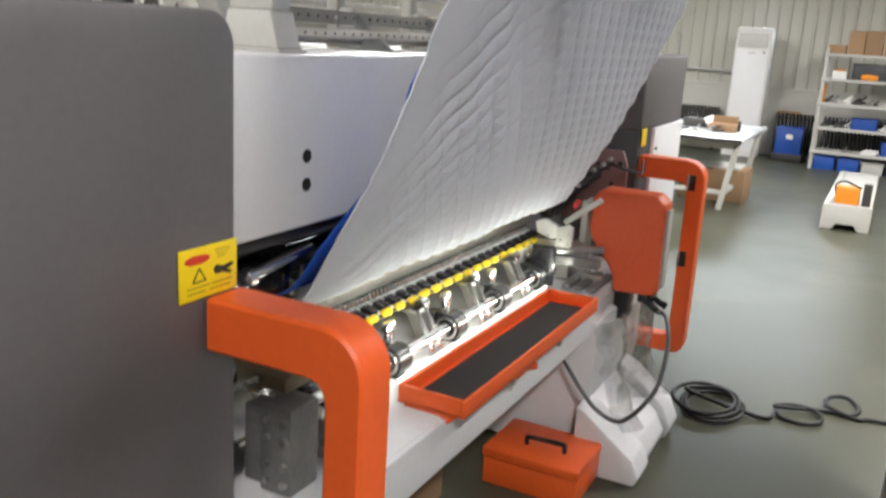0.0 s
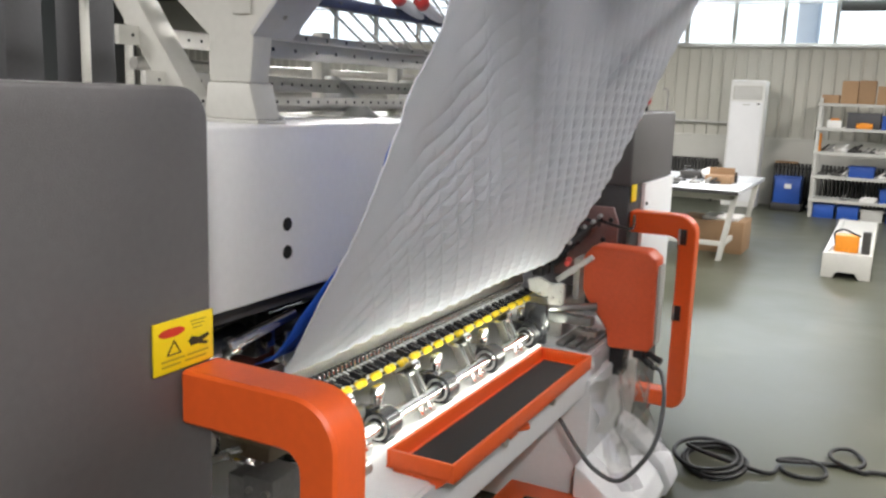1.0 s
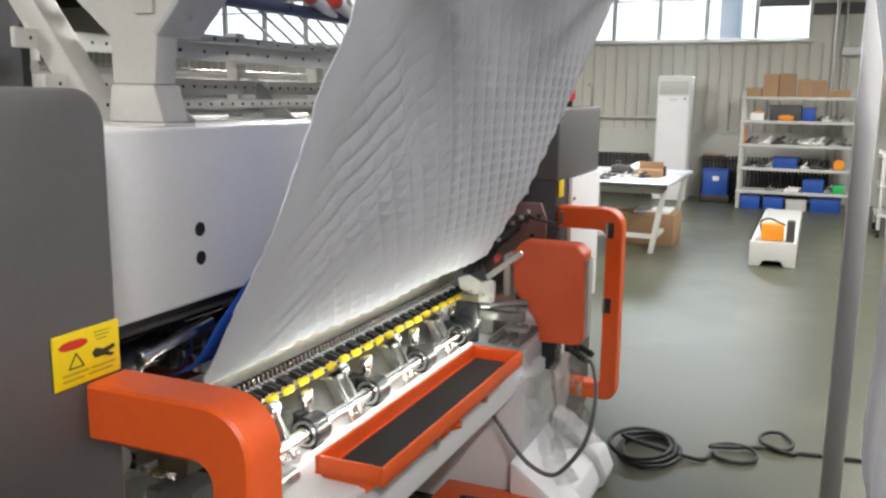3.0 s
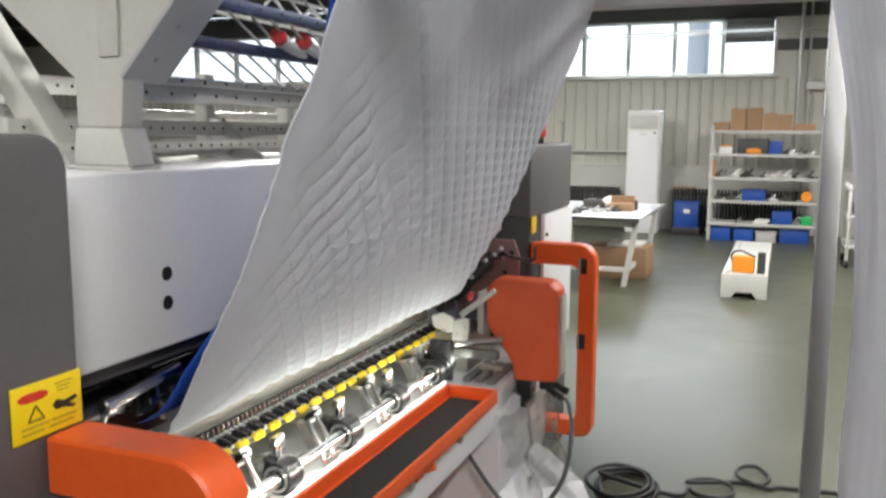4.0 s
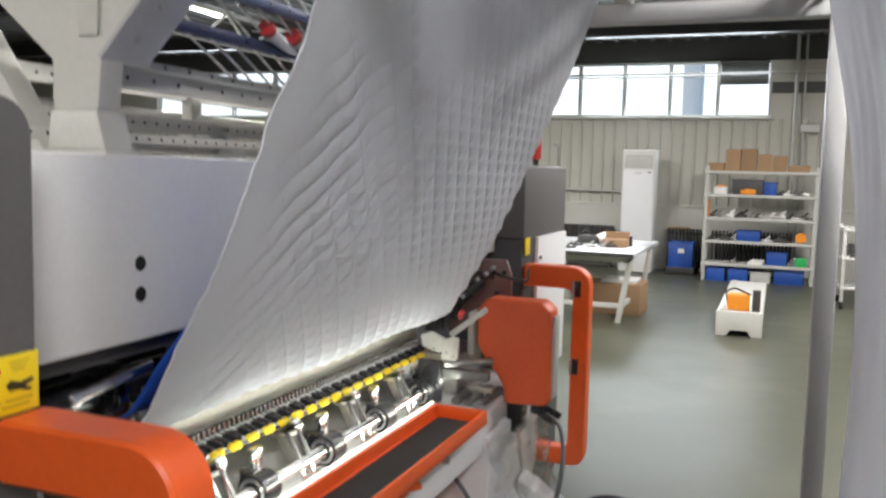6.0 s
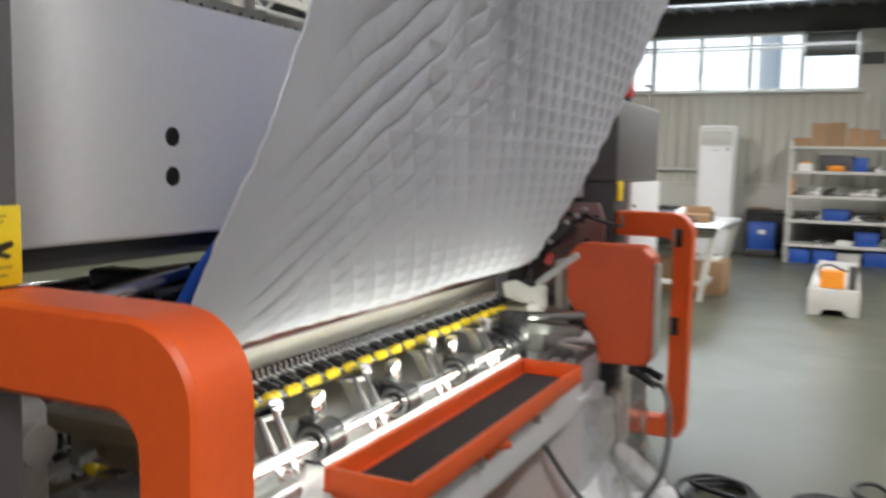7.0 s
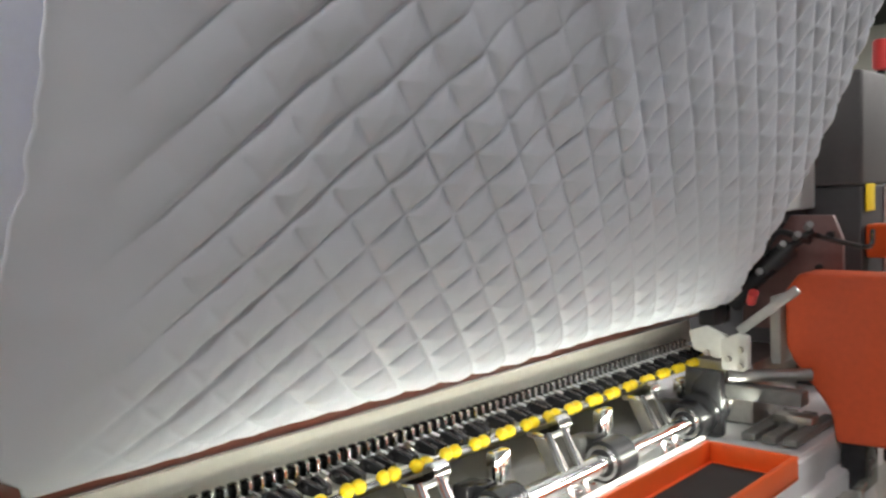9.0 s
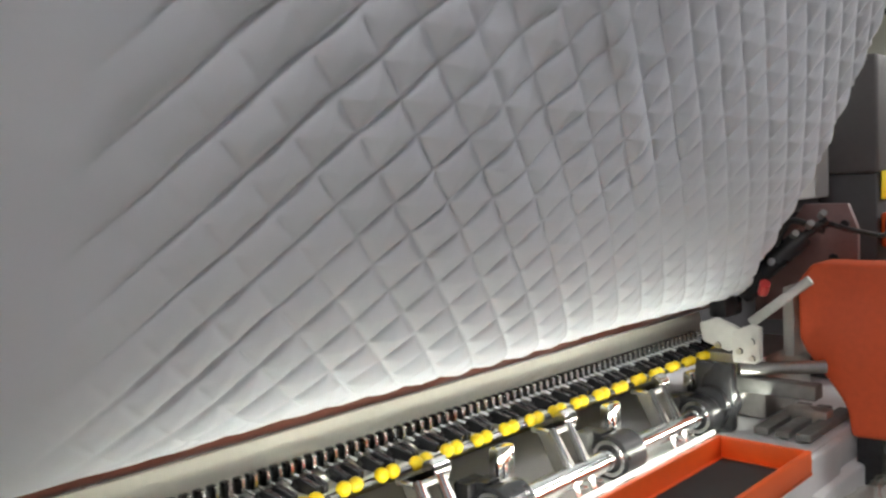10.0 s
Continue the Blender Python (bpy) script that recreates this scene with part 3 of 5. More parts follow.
for k in range(5):
    y = 1.80 + k * 0.372
    b = B()
    for dy in (-0.026, 0.026):
        prism(b, [(-0.740, 0.735), (-0.690, 0.735), (-0.750, 0.830), (-0.790, 0.830)], "y", y + dy - 0.011, y + dy + 0.011, 0.004)
    box(b, -0.80, -0.745, y - 0.040, y + 0.040, 0.822, 0.834, 0.004)
    ra = part("rocker_arm", b, STEEL, shaft, "steel forked rocker arm with chrome trim")
    b = B()
    for dy in (-0.026, 0.026):
        rod(b, (-0.688, y + dy - 0.012, 0.715), (-0.748, y + dy - 0.012, 0.838), 0.0075, 10)
        rod(b, (-0.690, y + dy, 0.70), (-0.690, y + dy, 0.73), 0.013, 12)
    box(b, -0.785, -0.75, y - 0.045, y + 0.01, 0.826, 0.834, 0.003)
    part("trim", b, CHROME, ra, "chrome edge rods")
    part("cam_follower", rod(B(), (-0.762, y + 0.005, 0.842), (-0.762, y + 0.045, 0.842), 0.018, 20, bevel=0.003), CHROME, ra, "chrome roller")
    b = box(B(), -0.80, -0.76, y + 0.10, y + 0.16, 0.70, 0.79, 0.008)
    rod(b, (-0.76, y + 0.13, 0.75), (-0.73, y + 0.13, 0.75), 0.02)
    part("cam_block", b, CAST if k % 2 else BLACK, shaft)
    b = box(B(), -0.79, -0.765, y + 0.19, y + 0.24, 0.77, 0.83, 0.005)
    rod(b, (-0.768, y + 0.21, 0.72), (-0.768, y + 0.21, 0.80), 0.008)
    part("link", b, CHROME, shaft)

# end bracket of the needle carriage on the far side
b = prism(B(), [(-0.655, 0.872), (-0.60, 0.872), (-0.588, 0.885), (-0.588, 0.958), (-0.61, 0.965), (-0.655, 0.945)], "y", 3.47, 3.49, 0.003)
prism(b, [(-0.755, 0.905), (-0.69, 0.885), (-0.655, 0.90), (-0.665, 0.945), (-0.72, 0.965), (-0.765, 0.95)], "y", 3.52, 3.54, 0.004)
brk = part("carriage_bracket", b, RACK, machine, "white bracket plate with bolts")
for x, z in ((-0.605, 0.885), (-0.605, 0.925), (-0.635, 0.90), (-0.69, 0.91)):
    part("bolt", rod(B(), (x, 3.462, z), (x, 3.472, z), 0.008, 6), STEEL, brk)
t = pose(0, 0, 0, 0, -38, 0)
b = box(B(), -0.69, -0.50, 3.60, 3.612, 0.990, 1.014, 0.004, turn=t)
part("link_arm", b, GALV, machine, "pale grey slanted link arm")
b = prism(B(), [(-0.80, 0.90), (-0.56, 0.90), (-0.52, 1.05), (-0.52, 1.16), (-0.545, 1.225), (-0.66, 1.225), (-0.74, 1.10), (-0.80, 1.04)], "y", 3.93, 3.95, 0.004)
plate = part("end_plate", b, MAROON, machine, "maroon-brown end plate")
for x, z in ((-0.60, 1.17), (-0.55, 1.17), (-0.58, 1.08)):
    part("hole", rod(B(), (x, 3.92, z), (x, 3.935, z), 0.011, 14), BLACK, plate)
b = rod(B(), (-0.70, 3.72, 1.05), (-0.60, 3.78, 1.15), 0.028, 18, bevel=0.005)
rod(b, (-0.74, 3.70, 1.0), (-0.69, 3.72, 1.06), 0.036, 18, bevel=0.006)
rod(b, (-0.60, 3.78, 1.15), (-0.55, 3.80, 1.19), 0.012, 10)
box(b, -0.78, -0.73, 3.60, 3.70, 0.95, 1.0, 0.01)
tube(b, [(-0.55, 3.80, 1.18), (-0.50, 3.84, 1.16), (-0.46, 3.95, 1.14), (-0.50, 4.12, 1.17)], 0.007)
tube(b, [(-0.66, 3.74, 1.12), (-0.62, 3.74, 1.19), (-0.56, 3.80, 1.16)], 0.008)
act = part("air_cylinder", b, BLACK, machine, "black pneumatic cylinder with hoses")
for p in ((-0.62, 3.755, 1.15), (-0.67, 3.725, 1.08), (-0.56, 3.78, 1.20), (-0.585, 3.765, 1.175)):
    part("chrome_nut", rod(B(), p, (p[0] + 0.015, p[1] - 0.02, p[2] + 0.01), 0.009, 10), STEEL, act)
b = rod(B(), (-0.60, 3.52, 1.035), (-0.585, 3.50, 1.06), 0.012)
part("red_knob", b, RED, act, "small red knob")
b = box(B(), -0.80, -0.64, 3.62, 3.92, 0.70, 0.86, 0.008)
part("gear_case", b, STEEL, machine)
b = rod(B(), (-0.68, 3.56, 0.835), (-0.52, 3.69, 0.835), 0.016)
box(b, -0.60, -0.50, 3.64, 3.69, 0.70, 0.735, 0.005)
part("tie_rod", b, STEEL, machine)
b = box(B(), -0.74, -0.50, 3.57, 3.62, 0.775, 0.812, 0.005)
tube(b, [(-0.57, 3.58, 0.70), (-0.52, 3.60, 0.66), (-0.48, 3.6, 0.68)], 0.008)
part("coupling", b, CAST, machine)
b = box(B(), -0.755, -0.655, 3.47, 3.50, 0.70, 0.865, 0.01)
rod(b, (-0.71, 3.45, 0.76), (-0.71, 3.53, 0.76), 0.05)
part("end_bearing", b, BLACK, machine)
b = B()
for k in range(3):
    box(b, -0.62 + 0.05 * k, -0.585 + 0.05 * k, 3.50, 3.78, 0.698, 0.716, 0.003)
part("slide_rail", b, CAST, machine)
b = box(B(), -0.645, -0.615, 3.74, 3.86, 0.84, 1.02, 0.006)
part("motor_plate", b, RACK, machine)

# bearing group at the near end
b = box(B(), -0.62, -0.54, 1.60, 1.70, 0.70, 0.90, 0.006)
box(b, -0.68, -0.62, 1.62, 1.68, 0.70, 0.88, 0.006)
near = part("bearing_housing", b, CAST, machine, "grey cast bearing housing with bolts")
for z in (0.73, 0.77, 0.83, 0.87):
    for x, r in ((-0.555, 0.009), (-0.60, 0.007)):
        part("bolt", rod(B(), (x, 1.59, z), (x, 1.602, z), r, 6), STEEL, near)
b = rod(B(), (-0.60, 1.70, 0.745), (-0.60, 2.05, 0.745), 0.02)
rod(b, (-0.64, 1.68, 0.82), (-0.64, 1.95, 0.82), 0.014)
box(b, -0.70, -0.58, 1.78, 1.84, 0.70, 0.80, 0.006)
part("drive_shaft", b, STEEL, machine)
b = box(B(), -0.78, -0.56, 1.62, 1.80, 0.955, 0.985, 0.008)
box(b, -0.74, -0.60, 1.66, 1.76, 0.90, 0.955, 0.008)
part("cover_plate", b, TAN, machine, "tan painted cover plate")
b = box(B(), -0.80, -0.70, 1.52, 1.60, 0.78, 1.02, 0.02, 3)
rod(b, (-0.70, 1.56, 0.96), (-0.68, 1.56, 0.96), 0.03, 18)
part("casting", b, CREAM, machine, "white painted casting")
b = box(B(), -0.95, -0.70, 1.47, 1.50, 0.69, 1.15, 0.008)
part("side_plate", b, CREAM, machine)
b = tube(B(), [(-0.55, 1.50, 0.72), (-0.50, 1.56, 0.70), (-0.47, 1.62, 0.71), (-0.50, 1.70, 0.72)], 0.006)
part("green_wire", b, GREEN, machine)
for k in range(4):
    part("oil_fitting", rod(B(), (-0.74 + 0.035 * k, 1.66, 0.985), (-0.74 + 0.035 * k, 1.66, 1.03), 0.012, bevel=0.003), CHROME, machine)
    part("grease_nipple", rod(B(), (-0.72, 1.60 + 0.05 * k, 0.90), (-0.66, 1.60 + 0.05 * k, 0.93), 0.009), CHROME, machine)
b = box(B(), -0.585, -0.55, 1.78, 1.86, 0.70, 0.82, 0.006)
tube(b, [(-0.57, 1.80, 0.80), (-0.55, 1.84, 0.86), (-0.60, 1.92, 0.84), (-0.66, 1.98, 0.80)], 0.008)
part("lever", b, BLACK, machine)


# orange guard frames, one at each end
def guard_frame(y0, y1, z_top, z_bot, out, label):
    w, wt = 0.074, 0.097          # leg and arm
    outer = [(FX, z_top)]
    for k in range(7):
        a = math.pi / 2 * (1 - k / 6)
        outer.append((out - 0.085 + 0.085 * math.cos(a), z_top - 0.085 + 0.085 * math.sin(a)))
    outer += [(out, z_bot + 0.05)]
    for k in range(1, 5):
        a = -math.pi / 2 * k / 4
        outer.append((out - 0.05 + 0.05 * math.cos(a), z_bot + 0.05 + 0.05 * math.sin(a)))
    outer += [(FX + 0.04, z_bot), (FX + 0.04, z_bot + w)]
    inner = [(out - w - 0.02, z_bot + w), (out - w, z_bot + w + 0.02), (out - w, z_top - wt - 0.035)]
    for k in range(1, 5):
        a = math.pi / 2 * k / 4
        inner.append((out - w - 0.035 + 0.035 * math.cos(a), z_top - wt - 0.035 + 0.035 * math.sin(a)))
    inner += [(FX, z_top - wt)]
    g = part("guard_frame", prism(B(), outer + inner, "y", y0, y1, 0.006, 1), ORANGE, machine, label, smooth=22)
    return g


guard_frame(1.345, 1.437, 1.212, 0.29, -0.212, "orange powder-coated guard frame")
gr = guard_frame(4.17, 4.26, 1.186, 0.285, -0.232, "orange guard frame with black light-curtain slots")
for z in (1.055, 0.705):
    s = part("sensor_slot", box(B(), -0.298, -0.270, 4.1655, 4.170, z, z + 0.07, 0.001), BLACK, gr, "black light-curtain window")
    part("slot_rim", box(B(), -0.308, -0.298, 4.1640, 4.170, z, z + 0.07, 0.001), STEEL, s)

# orange tool tray on the front
tz = 0.755
tx0, tx1, ty0, ty1 = -0.60, -0.398, 2.15, 3.275
b = box(B(), tx0, tx1, ty0, ty1, tz - 0.05, tz - 0.044)
for x0, x1, y0, y1 in ((tx0, tx0 + 0.012, ty0, ty1), (tx1 - 0.012, tx1, ty0, ty1), (tx0 + 0.012, tx1 - 0.012, ty0, ty0 + 0.012), (tx0 + 0.012, tx1 - 0.012, ty1 - 0.012, ty1)):
    box(b, x0, x1, y0, y1, tz - 0.05, tz, 0.003)
tray = part("tool_tray", b, ORANGE, machine, "orange sheet-metal tool tray with a black rubber mat")
part("mat", box(B(), tx0 + 0.028, tx1 - 0.028, ty0 + 0.035, ty1 - 0.035, tz - 0.044, tz - 0.038, 0.002), RUBBER, tray, "black ribbed rubber mat")
b = prism(B(), [(-0.585, 0.66), (-0.47, 0.66), (-0.42, 0.702), (-0.585, 0.702)], "y", 2.16, 2.168)
part("tray_bracket", b, ORANGE, tray, smooth=0)
b = box(B(), -0.452, -0.43, 2.60, 2.66, 0.655, 0.69, 0.004)
rod(b, (-0.44, 2.66, 0.672), (-0.415, 2.70, 0.672), 0.012)
part("tray_clamp", b, ORANGE, tray)
b = rod(B(), (-0.45, 2.56, 0.665), (-0.425, 2.56, 0.665), 0.016, 16)
part("clamp_screw", b, STEEL, tray)
part("clamp_screw", rod(B(), (-0.458, 3.0, 0.65), (-0.435, 3.0, 0.65), 0.012, 6), STEEL, tray)

# hanging orange control box
poly = [(-0.555, 1.088), (-0.325, 1.088), (-0.287, 1.055), (-0.280, 0.70), (-0.295, 0.672), (-0.465, 0.665), (-0.476, 0.735), (-0.492, 0.765), (-0.572, 0.865), (-0.588, 0.90), (-0.592, 1.04)]
cbox = part("control_box", prism(B(), poly, "y", 3.70, 3.83, 0.012, 3), ORANGE_SOFT, machine, "hanging orange control box with a chamfered corner")
b = box(B(), -0.285, -0.272, 3.73, 3.80, 0.70, 1.03, 0.003)
part("side_cover", b, RACK, cbox)
part("mount", box(B(), -0.46, -0.40, 3.72, 3.82, 0.545, 0.672, 0.006), BLACK, cbox, "black steel mounting foot")
b = box(B(), -0.36, -0.30, 3.715, 3.76, 0.635, 0.668, 0.005)
rod(b, (-0.33, 3.72, 0.65), (-0.275, 3.69, 0.625), 0.014, 12)
rod(b, (-0.30, 3.76, 0.65), (-0.245, 3.74, 0.63), 0.014, 12)
rod(b, (-0.34, 3.74, 0.64), (-0.26, 3.72, 0.605), 0.012, 12)
part("clip", box(B(), -0.52, -0.475, 3.68, 3.72, 0.655, 0.675, 0.003), BLACK, cbox)
part("cable_plug", b, BLACK, cbox, "black cable plugs")
b = tube(B(), [(-0.262, 3.70, 0.615), (-0.215, 3.62, 0.627), (-0.170, 3.50, 0.577), (-0.153, 3.38, 0.481), (-0.175, 3.32, 0.393), (-0.265, 3.30, 0.282), (-0.361, 3.30, 0.299), (-0.439, 3.31, 0.364), (-0.507, 3.33, 0.435), (-0.570, 3.36, 0.494)], 0.0085, 10, 8)
part("cable", b, GREYCABLE, cbox, "grey hanging cable loop")

# pedestal and levelling foot at the far end
b = prism(B(), [(-1.2, 0.02), (-0.50, 0.02), (-0.44, 0.30), (-0.44, 0.60), (-1.2, 0.60)], "y", 3.44, L1 - 0.004, 0.01)
ped = part("pedestal", b, WHITE, machine, "white pedestal wrapped in loose clear film")
b = prism(B(), [(-0.46, 0.0), (-0.20, 0.0), (-0.185, 0.04), (-0.215, 0.11), (-0.30, 0.17), (-0.42, 0.26), (-0.46, 0.28)], "y", 3.34, 3.52, 0.012)
prism(b, [(-0.46, 0.0), (-0.215, 0.0), (-0.205, 0.05), (-0.24, 0.12), (-0.33, 0.19), (-0.46, 0.28)], "y", 3.52, 3.84, 0.008)
prism(b, [(-0.46, 0.0), (-0.20, 0.0), (-0.18, 0.06), (-0.22, 0.15), (-0.38, 0.28), (-0.46, 0.31)], "y", 3.84, 3.99, 0.012)
part("foot", b, WHITE, ped, "white splayed foot")
b = prism(B(), [(-1.2, 0.0), (-0.7, 0.0), (-0.6, 0.44), (-1.2, 0.44)], "y", L0 + 0.01, 2.0, 0.01)
part("near_leg", b, WHITE, machine)


# loose clear film round the pedestal
def film():
    m = bpy.data.materials.new("clear_film")
    m.use_nodes = True
    n, l = m.node_tree.nodes, m.node_tree.links
    tr, gl, ms = n.new("ShaderNodeBsdfTransparent"), n.new("ShaderNodeBsdfGlossy"), n.new("ShaderNodeMixShader")
    gl.inputs["Roughness"].default_value = 0.22
    gl.inputs["Color"].default_value = (0.8, 0.8, 0.82, 1)
    ms.inputs[0].default_value = 0.42
    l.new(tr.outputs[0], ms.inputs[1])
    l.new(gl.outputs[0], ms.inputs[2])
    l.new(ms.outputs[0], n["Material Output"].inputs["Surface"])
    b = B()
    rows = []
    for i in range(26):
        u = i / 25
        row = []
        for j in range(22):
            v = j / 21
            y = 3.42 + 0.60 * u
            z = 0.20 + 0.42 * v
            x = -0.37 + 0.14 * (1 - v) ** 2 * (0.5 + 0.5 * math.sin(9 * u + 1)) + 0.035 * noise.noise(Vector((7 * u, 6 * v, 1.3))) + 0.02 * noise.noise(Vector((19 * u, 15 * v, 4)))
            if y < 3.43:
                x -= (3.43 - y) * 4
            row.append(b.verts.new((x, y - (0.04 if u < 0.08 else 0), z)))
        rows.append(row)
    for a, c in zip(rows, rows[1:]):
        for j in range(21):
            b.faces.new((a[j], a[j + 1], c[j + 1], c[j]))
    return part("film_wrap", b, m, ped, "crumpled clear plastic film", smooth=180)


film()


# ---- quilted cloth over the rollers ----
R1, R2 = (-0.055, 2.275), (0.575, 2.275)
RR = 0.05


def cloth_profile():
    """The sheet's line seen from the end: x and z, from the feed roller up, over both top rollers and down."""
    pts = [(-0.893, 0.955), (-0.868, 0.962), (-0.80, 0.985), (-0.69, 1.04), (-0.575, 1.20), (-0.455, 1.42), (-0.322, 1.72), (-0.196, 2.02), (-0.128, 2.22)]
    for a in (170, 140, 110, 85):
        pts.append((R1[0] + (RR + 0.004) * math.cos(radians(a)), R1[1] + (RR + 0.004) * math.sin(radians(a))))
    for k in range(1, 8):
        u = k / 8
        pts.append((R1[0] + (R2[0] - R1[0]) * u, 2.33 - 0.062 * 4 * u * (1 - u)))
    for a in (95, 65, 35, 5):
        pts.append((R2[0] + (RR + 0.004) * math.cos(radians(a)), R2[1] + (RR + 0.004) * math.sin(radians(a))))
    pts += [(0.672, 2.05), (0.735, 1.74), (0.768, 1.35), (0.778, 0.9), (0.775, 0.5), (0.83, 0.30)]
    line = curve_points([(x, 0, z) for x, z in pts], 14)
    d = [0.0]
    for a, c in zip(line, line[1:]):
        d.append(d[-1] + (c - a).length)
    return line, np.array(d)


def bump(v, centre, width):
    return np.exp(-((v - centre) / width) ** 2)


def quilted_cloth():
    line, d = cloth_profile()
    P = np.array([[p.x, p.z] for p in line])
    total = d[-1]
    ns, ny = 600, 520
    s = np.concatenate([np.linspace(0, 1.62, 440), np.linspace(1.62, total, 161)[1:]])
    x, z = np.interp(s, d, P[:, 0]), np.interp(s, d, P[:, 1])
    tx, tz_ = np.gradient(x, s), np.gradient(z, s)
    ln = np.hypot(tx, tz_)
    nx, nz = tz_ / ln, -tx / ln          # towards the aisle on the rising side
    left = 1.80 + (0.035 * np.clip((1.2 - z) / 0.2, 0, 1) + 0.11 * np.clip((1.06 - z) / 0.11, 0, 1) ** 1.5) * (s < 1.0)
    right = 3.60 + 0.18 * np.clip((1.08 - z) / 0.14, 0, 1) * (s < 1.0)
    wob_l = np.array([0.014 * noise.noise(Vector((q * 5, 0, 2))) + 0.009 * noise.noise(Vector((q * 23, 0, 5))) for q in s])
    wob_r = np.array([0.010 * noise.noise(Vector((q * 6, 3, 2))) + 0.006 * noise.noise(Vector((q * 23, 4, 5))) for q in s])
    left, right = left + wob_l, right + wob_r
    V = np.zeros((ns, ny, 3))
    pu, pv = 0.0905, 0.0905                # diamond across and up the sheet
    for i in range(ns):
        t = np.linspace(0, 1, ny)
        y = left[i] + (right[i] - left[i]) * t
        a, c = y / pu + s[i] / pv - 0.083, y / pu - s[i] / pv - 0.232
        fa, fc = np.abs(a - np.round(a)), np.abs(c - np.round(c))
        cross = np.clip((y - 1.88) / 0.42, 0.40, 1.0)
        # puffed diamonds between narrow stitched seams
        pa = 1 - cross * (1 - 0.70 * np.sqrt(np.clip(fa * 2, 0, 1)) - 0.30 * (1 - np.exp(-fa / 0.06)))
        pc = 0.70 * np.sqrt(np.clip(fc * 2, 0, 1)) + 0.30 * (1 - np.exp(-fc / 0.06))
        pillow = np.minimum(pa, pc) * (0.75 + 0.25 * pa * pc)
        rise = s[i]
        q = y + rise                       # the long folds run slanting across the sheet
        up = np.clip((rise - 0.40) / 0.45, 0, 1) * np.clip((1.62 - rise) / 0.6, 0, 1)
        column = up * (bump(q, 3.06, 0.05) + 1.2 * bump(q, 3.38, 0.055))
        fade = np.clip((rise - 0.85) / 0.35, 0, 1)
        amp = 0.0128 * (1 - 0.80 * fade * (1 - np.clip(column * 1.4, 0, 1))) * np.clip((y - left[i] - 0.06) / 0.16, 0.0, 1)
        amp = amp * min(1.0, 0.25 + rise / 0.18) * (1 - 0.55 * up * bump(q, 3.15, 0.05))
        fill = 0.85 + 0.3 * np.sin(12.9 * np.floor(a) + 78.2 * np.floor(c)) ** 2 - 0.25 * np.cos(2 * np.pi * a) * (1 - np.clip(fc * 4, 0, 1))
        h = amp * fill * (pillow - 0.5)
        # slanting tension folds near the free edge, long soft folds further up
        near = np.exp(-((y - left[i] - 0.14) / 0.20) ** 2)
        ph = (y - 1.9) * 62 - rise * 44
        lowfade = np.clip(rise / 0.12, 0, 1)
        uneven = 0.5 + 0.5 * np.sin(rise * 9 + y * 5)
        h += np.clip((rise - 0.05) / 0.2, 0, 1) * near * (0.0012 * uneven * np.sin(ph + 1.5 * np.sin(rise * 6)) + 0.0014 * np.sin(0.41 * ph + 1 + np.sin(rise * 4))) * np.clip(1.25 - rise / 1.1, 0, 1)
        h += up * (0.007 * bump(q, 3.05, 0.05) - 0.008 * bump(q, 3.16, 0.06) + 0.006 * bump(q, 3.25, 0.03) + 0.013 * bump(q, 3.385, 0.045) - 0.006 * bump(q, 3.49, 0.06) + 0.005 * bump(q, 2.88, 0.07) - 0.005 * bump(q, 2.76, 0.06))
        h += 0.0011 * np.sin(31 * y + 17 * rise + 2 * np.sin(9 * rise)) * np.sin(23 * rise - 11 * y) * lowfade
        if rise > 2.0:
            hang = np.clip((rise - 2.6) / 0.3, 0, 1)
            h = h * 0.5 + hang * (0.009 * np.sin(y * 15 + 0.8 * np.sin(rise * 2)) + 0.003 * np.sin(y * 41 + 1))
        h += 0.004 * np.sin(y * 7.3 + rise * 3.1) * lowfade
        # the free near edge curls back a little
        edge = np.exp(-((y - left[i]) / 0.05) ** 2)
        h -= 0.012 * edge * np.clip((rise - 0.1) / 0.2, 0, 1) * (rise < 1.7)
        V[i, :, 0] = x[i] + nx[i] * h
        V[i, :, 1] = y
        V[i, :, 2] = z[i] + nz[i] * h
    verts = V.reshape(-1, 3)
    idx = np.arange(ns * ny).reshape(ns, ny)
    faces = np.stack([idx[:-1, :-1], idx[:-1, 1:], idx[1:, 1:], idx[1:, :-1]], -1).reshape(-1, 4)
    at = Vector((0.0, 2.75, 0.9))
    me = bpy.data.meshes.new("quilted_fabric")
    me.from_pydata((verts - np.array(at)).tolist(), [], faces.tolist())
    me.materials.append(CLOTH)
    me.shade_smooth()
    ob = new("quilted_fabric", me)
    ob.location = at
    thick = ob.modifiers.new("thickness", "SOLIDIFY")
    thick.thickness, thick.offset = 0.004, -1
    return tagged(ob, "white quilted padded cloth with diamond stitching, drawn up over rollers", "fabric")


quilted_cloth()

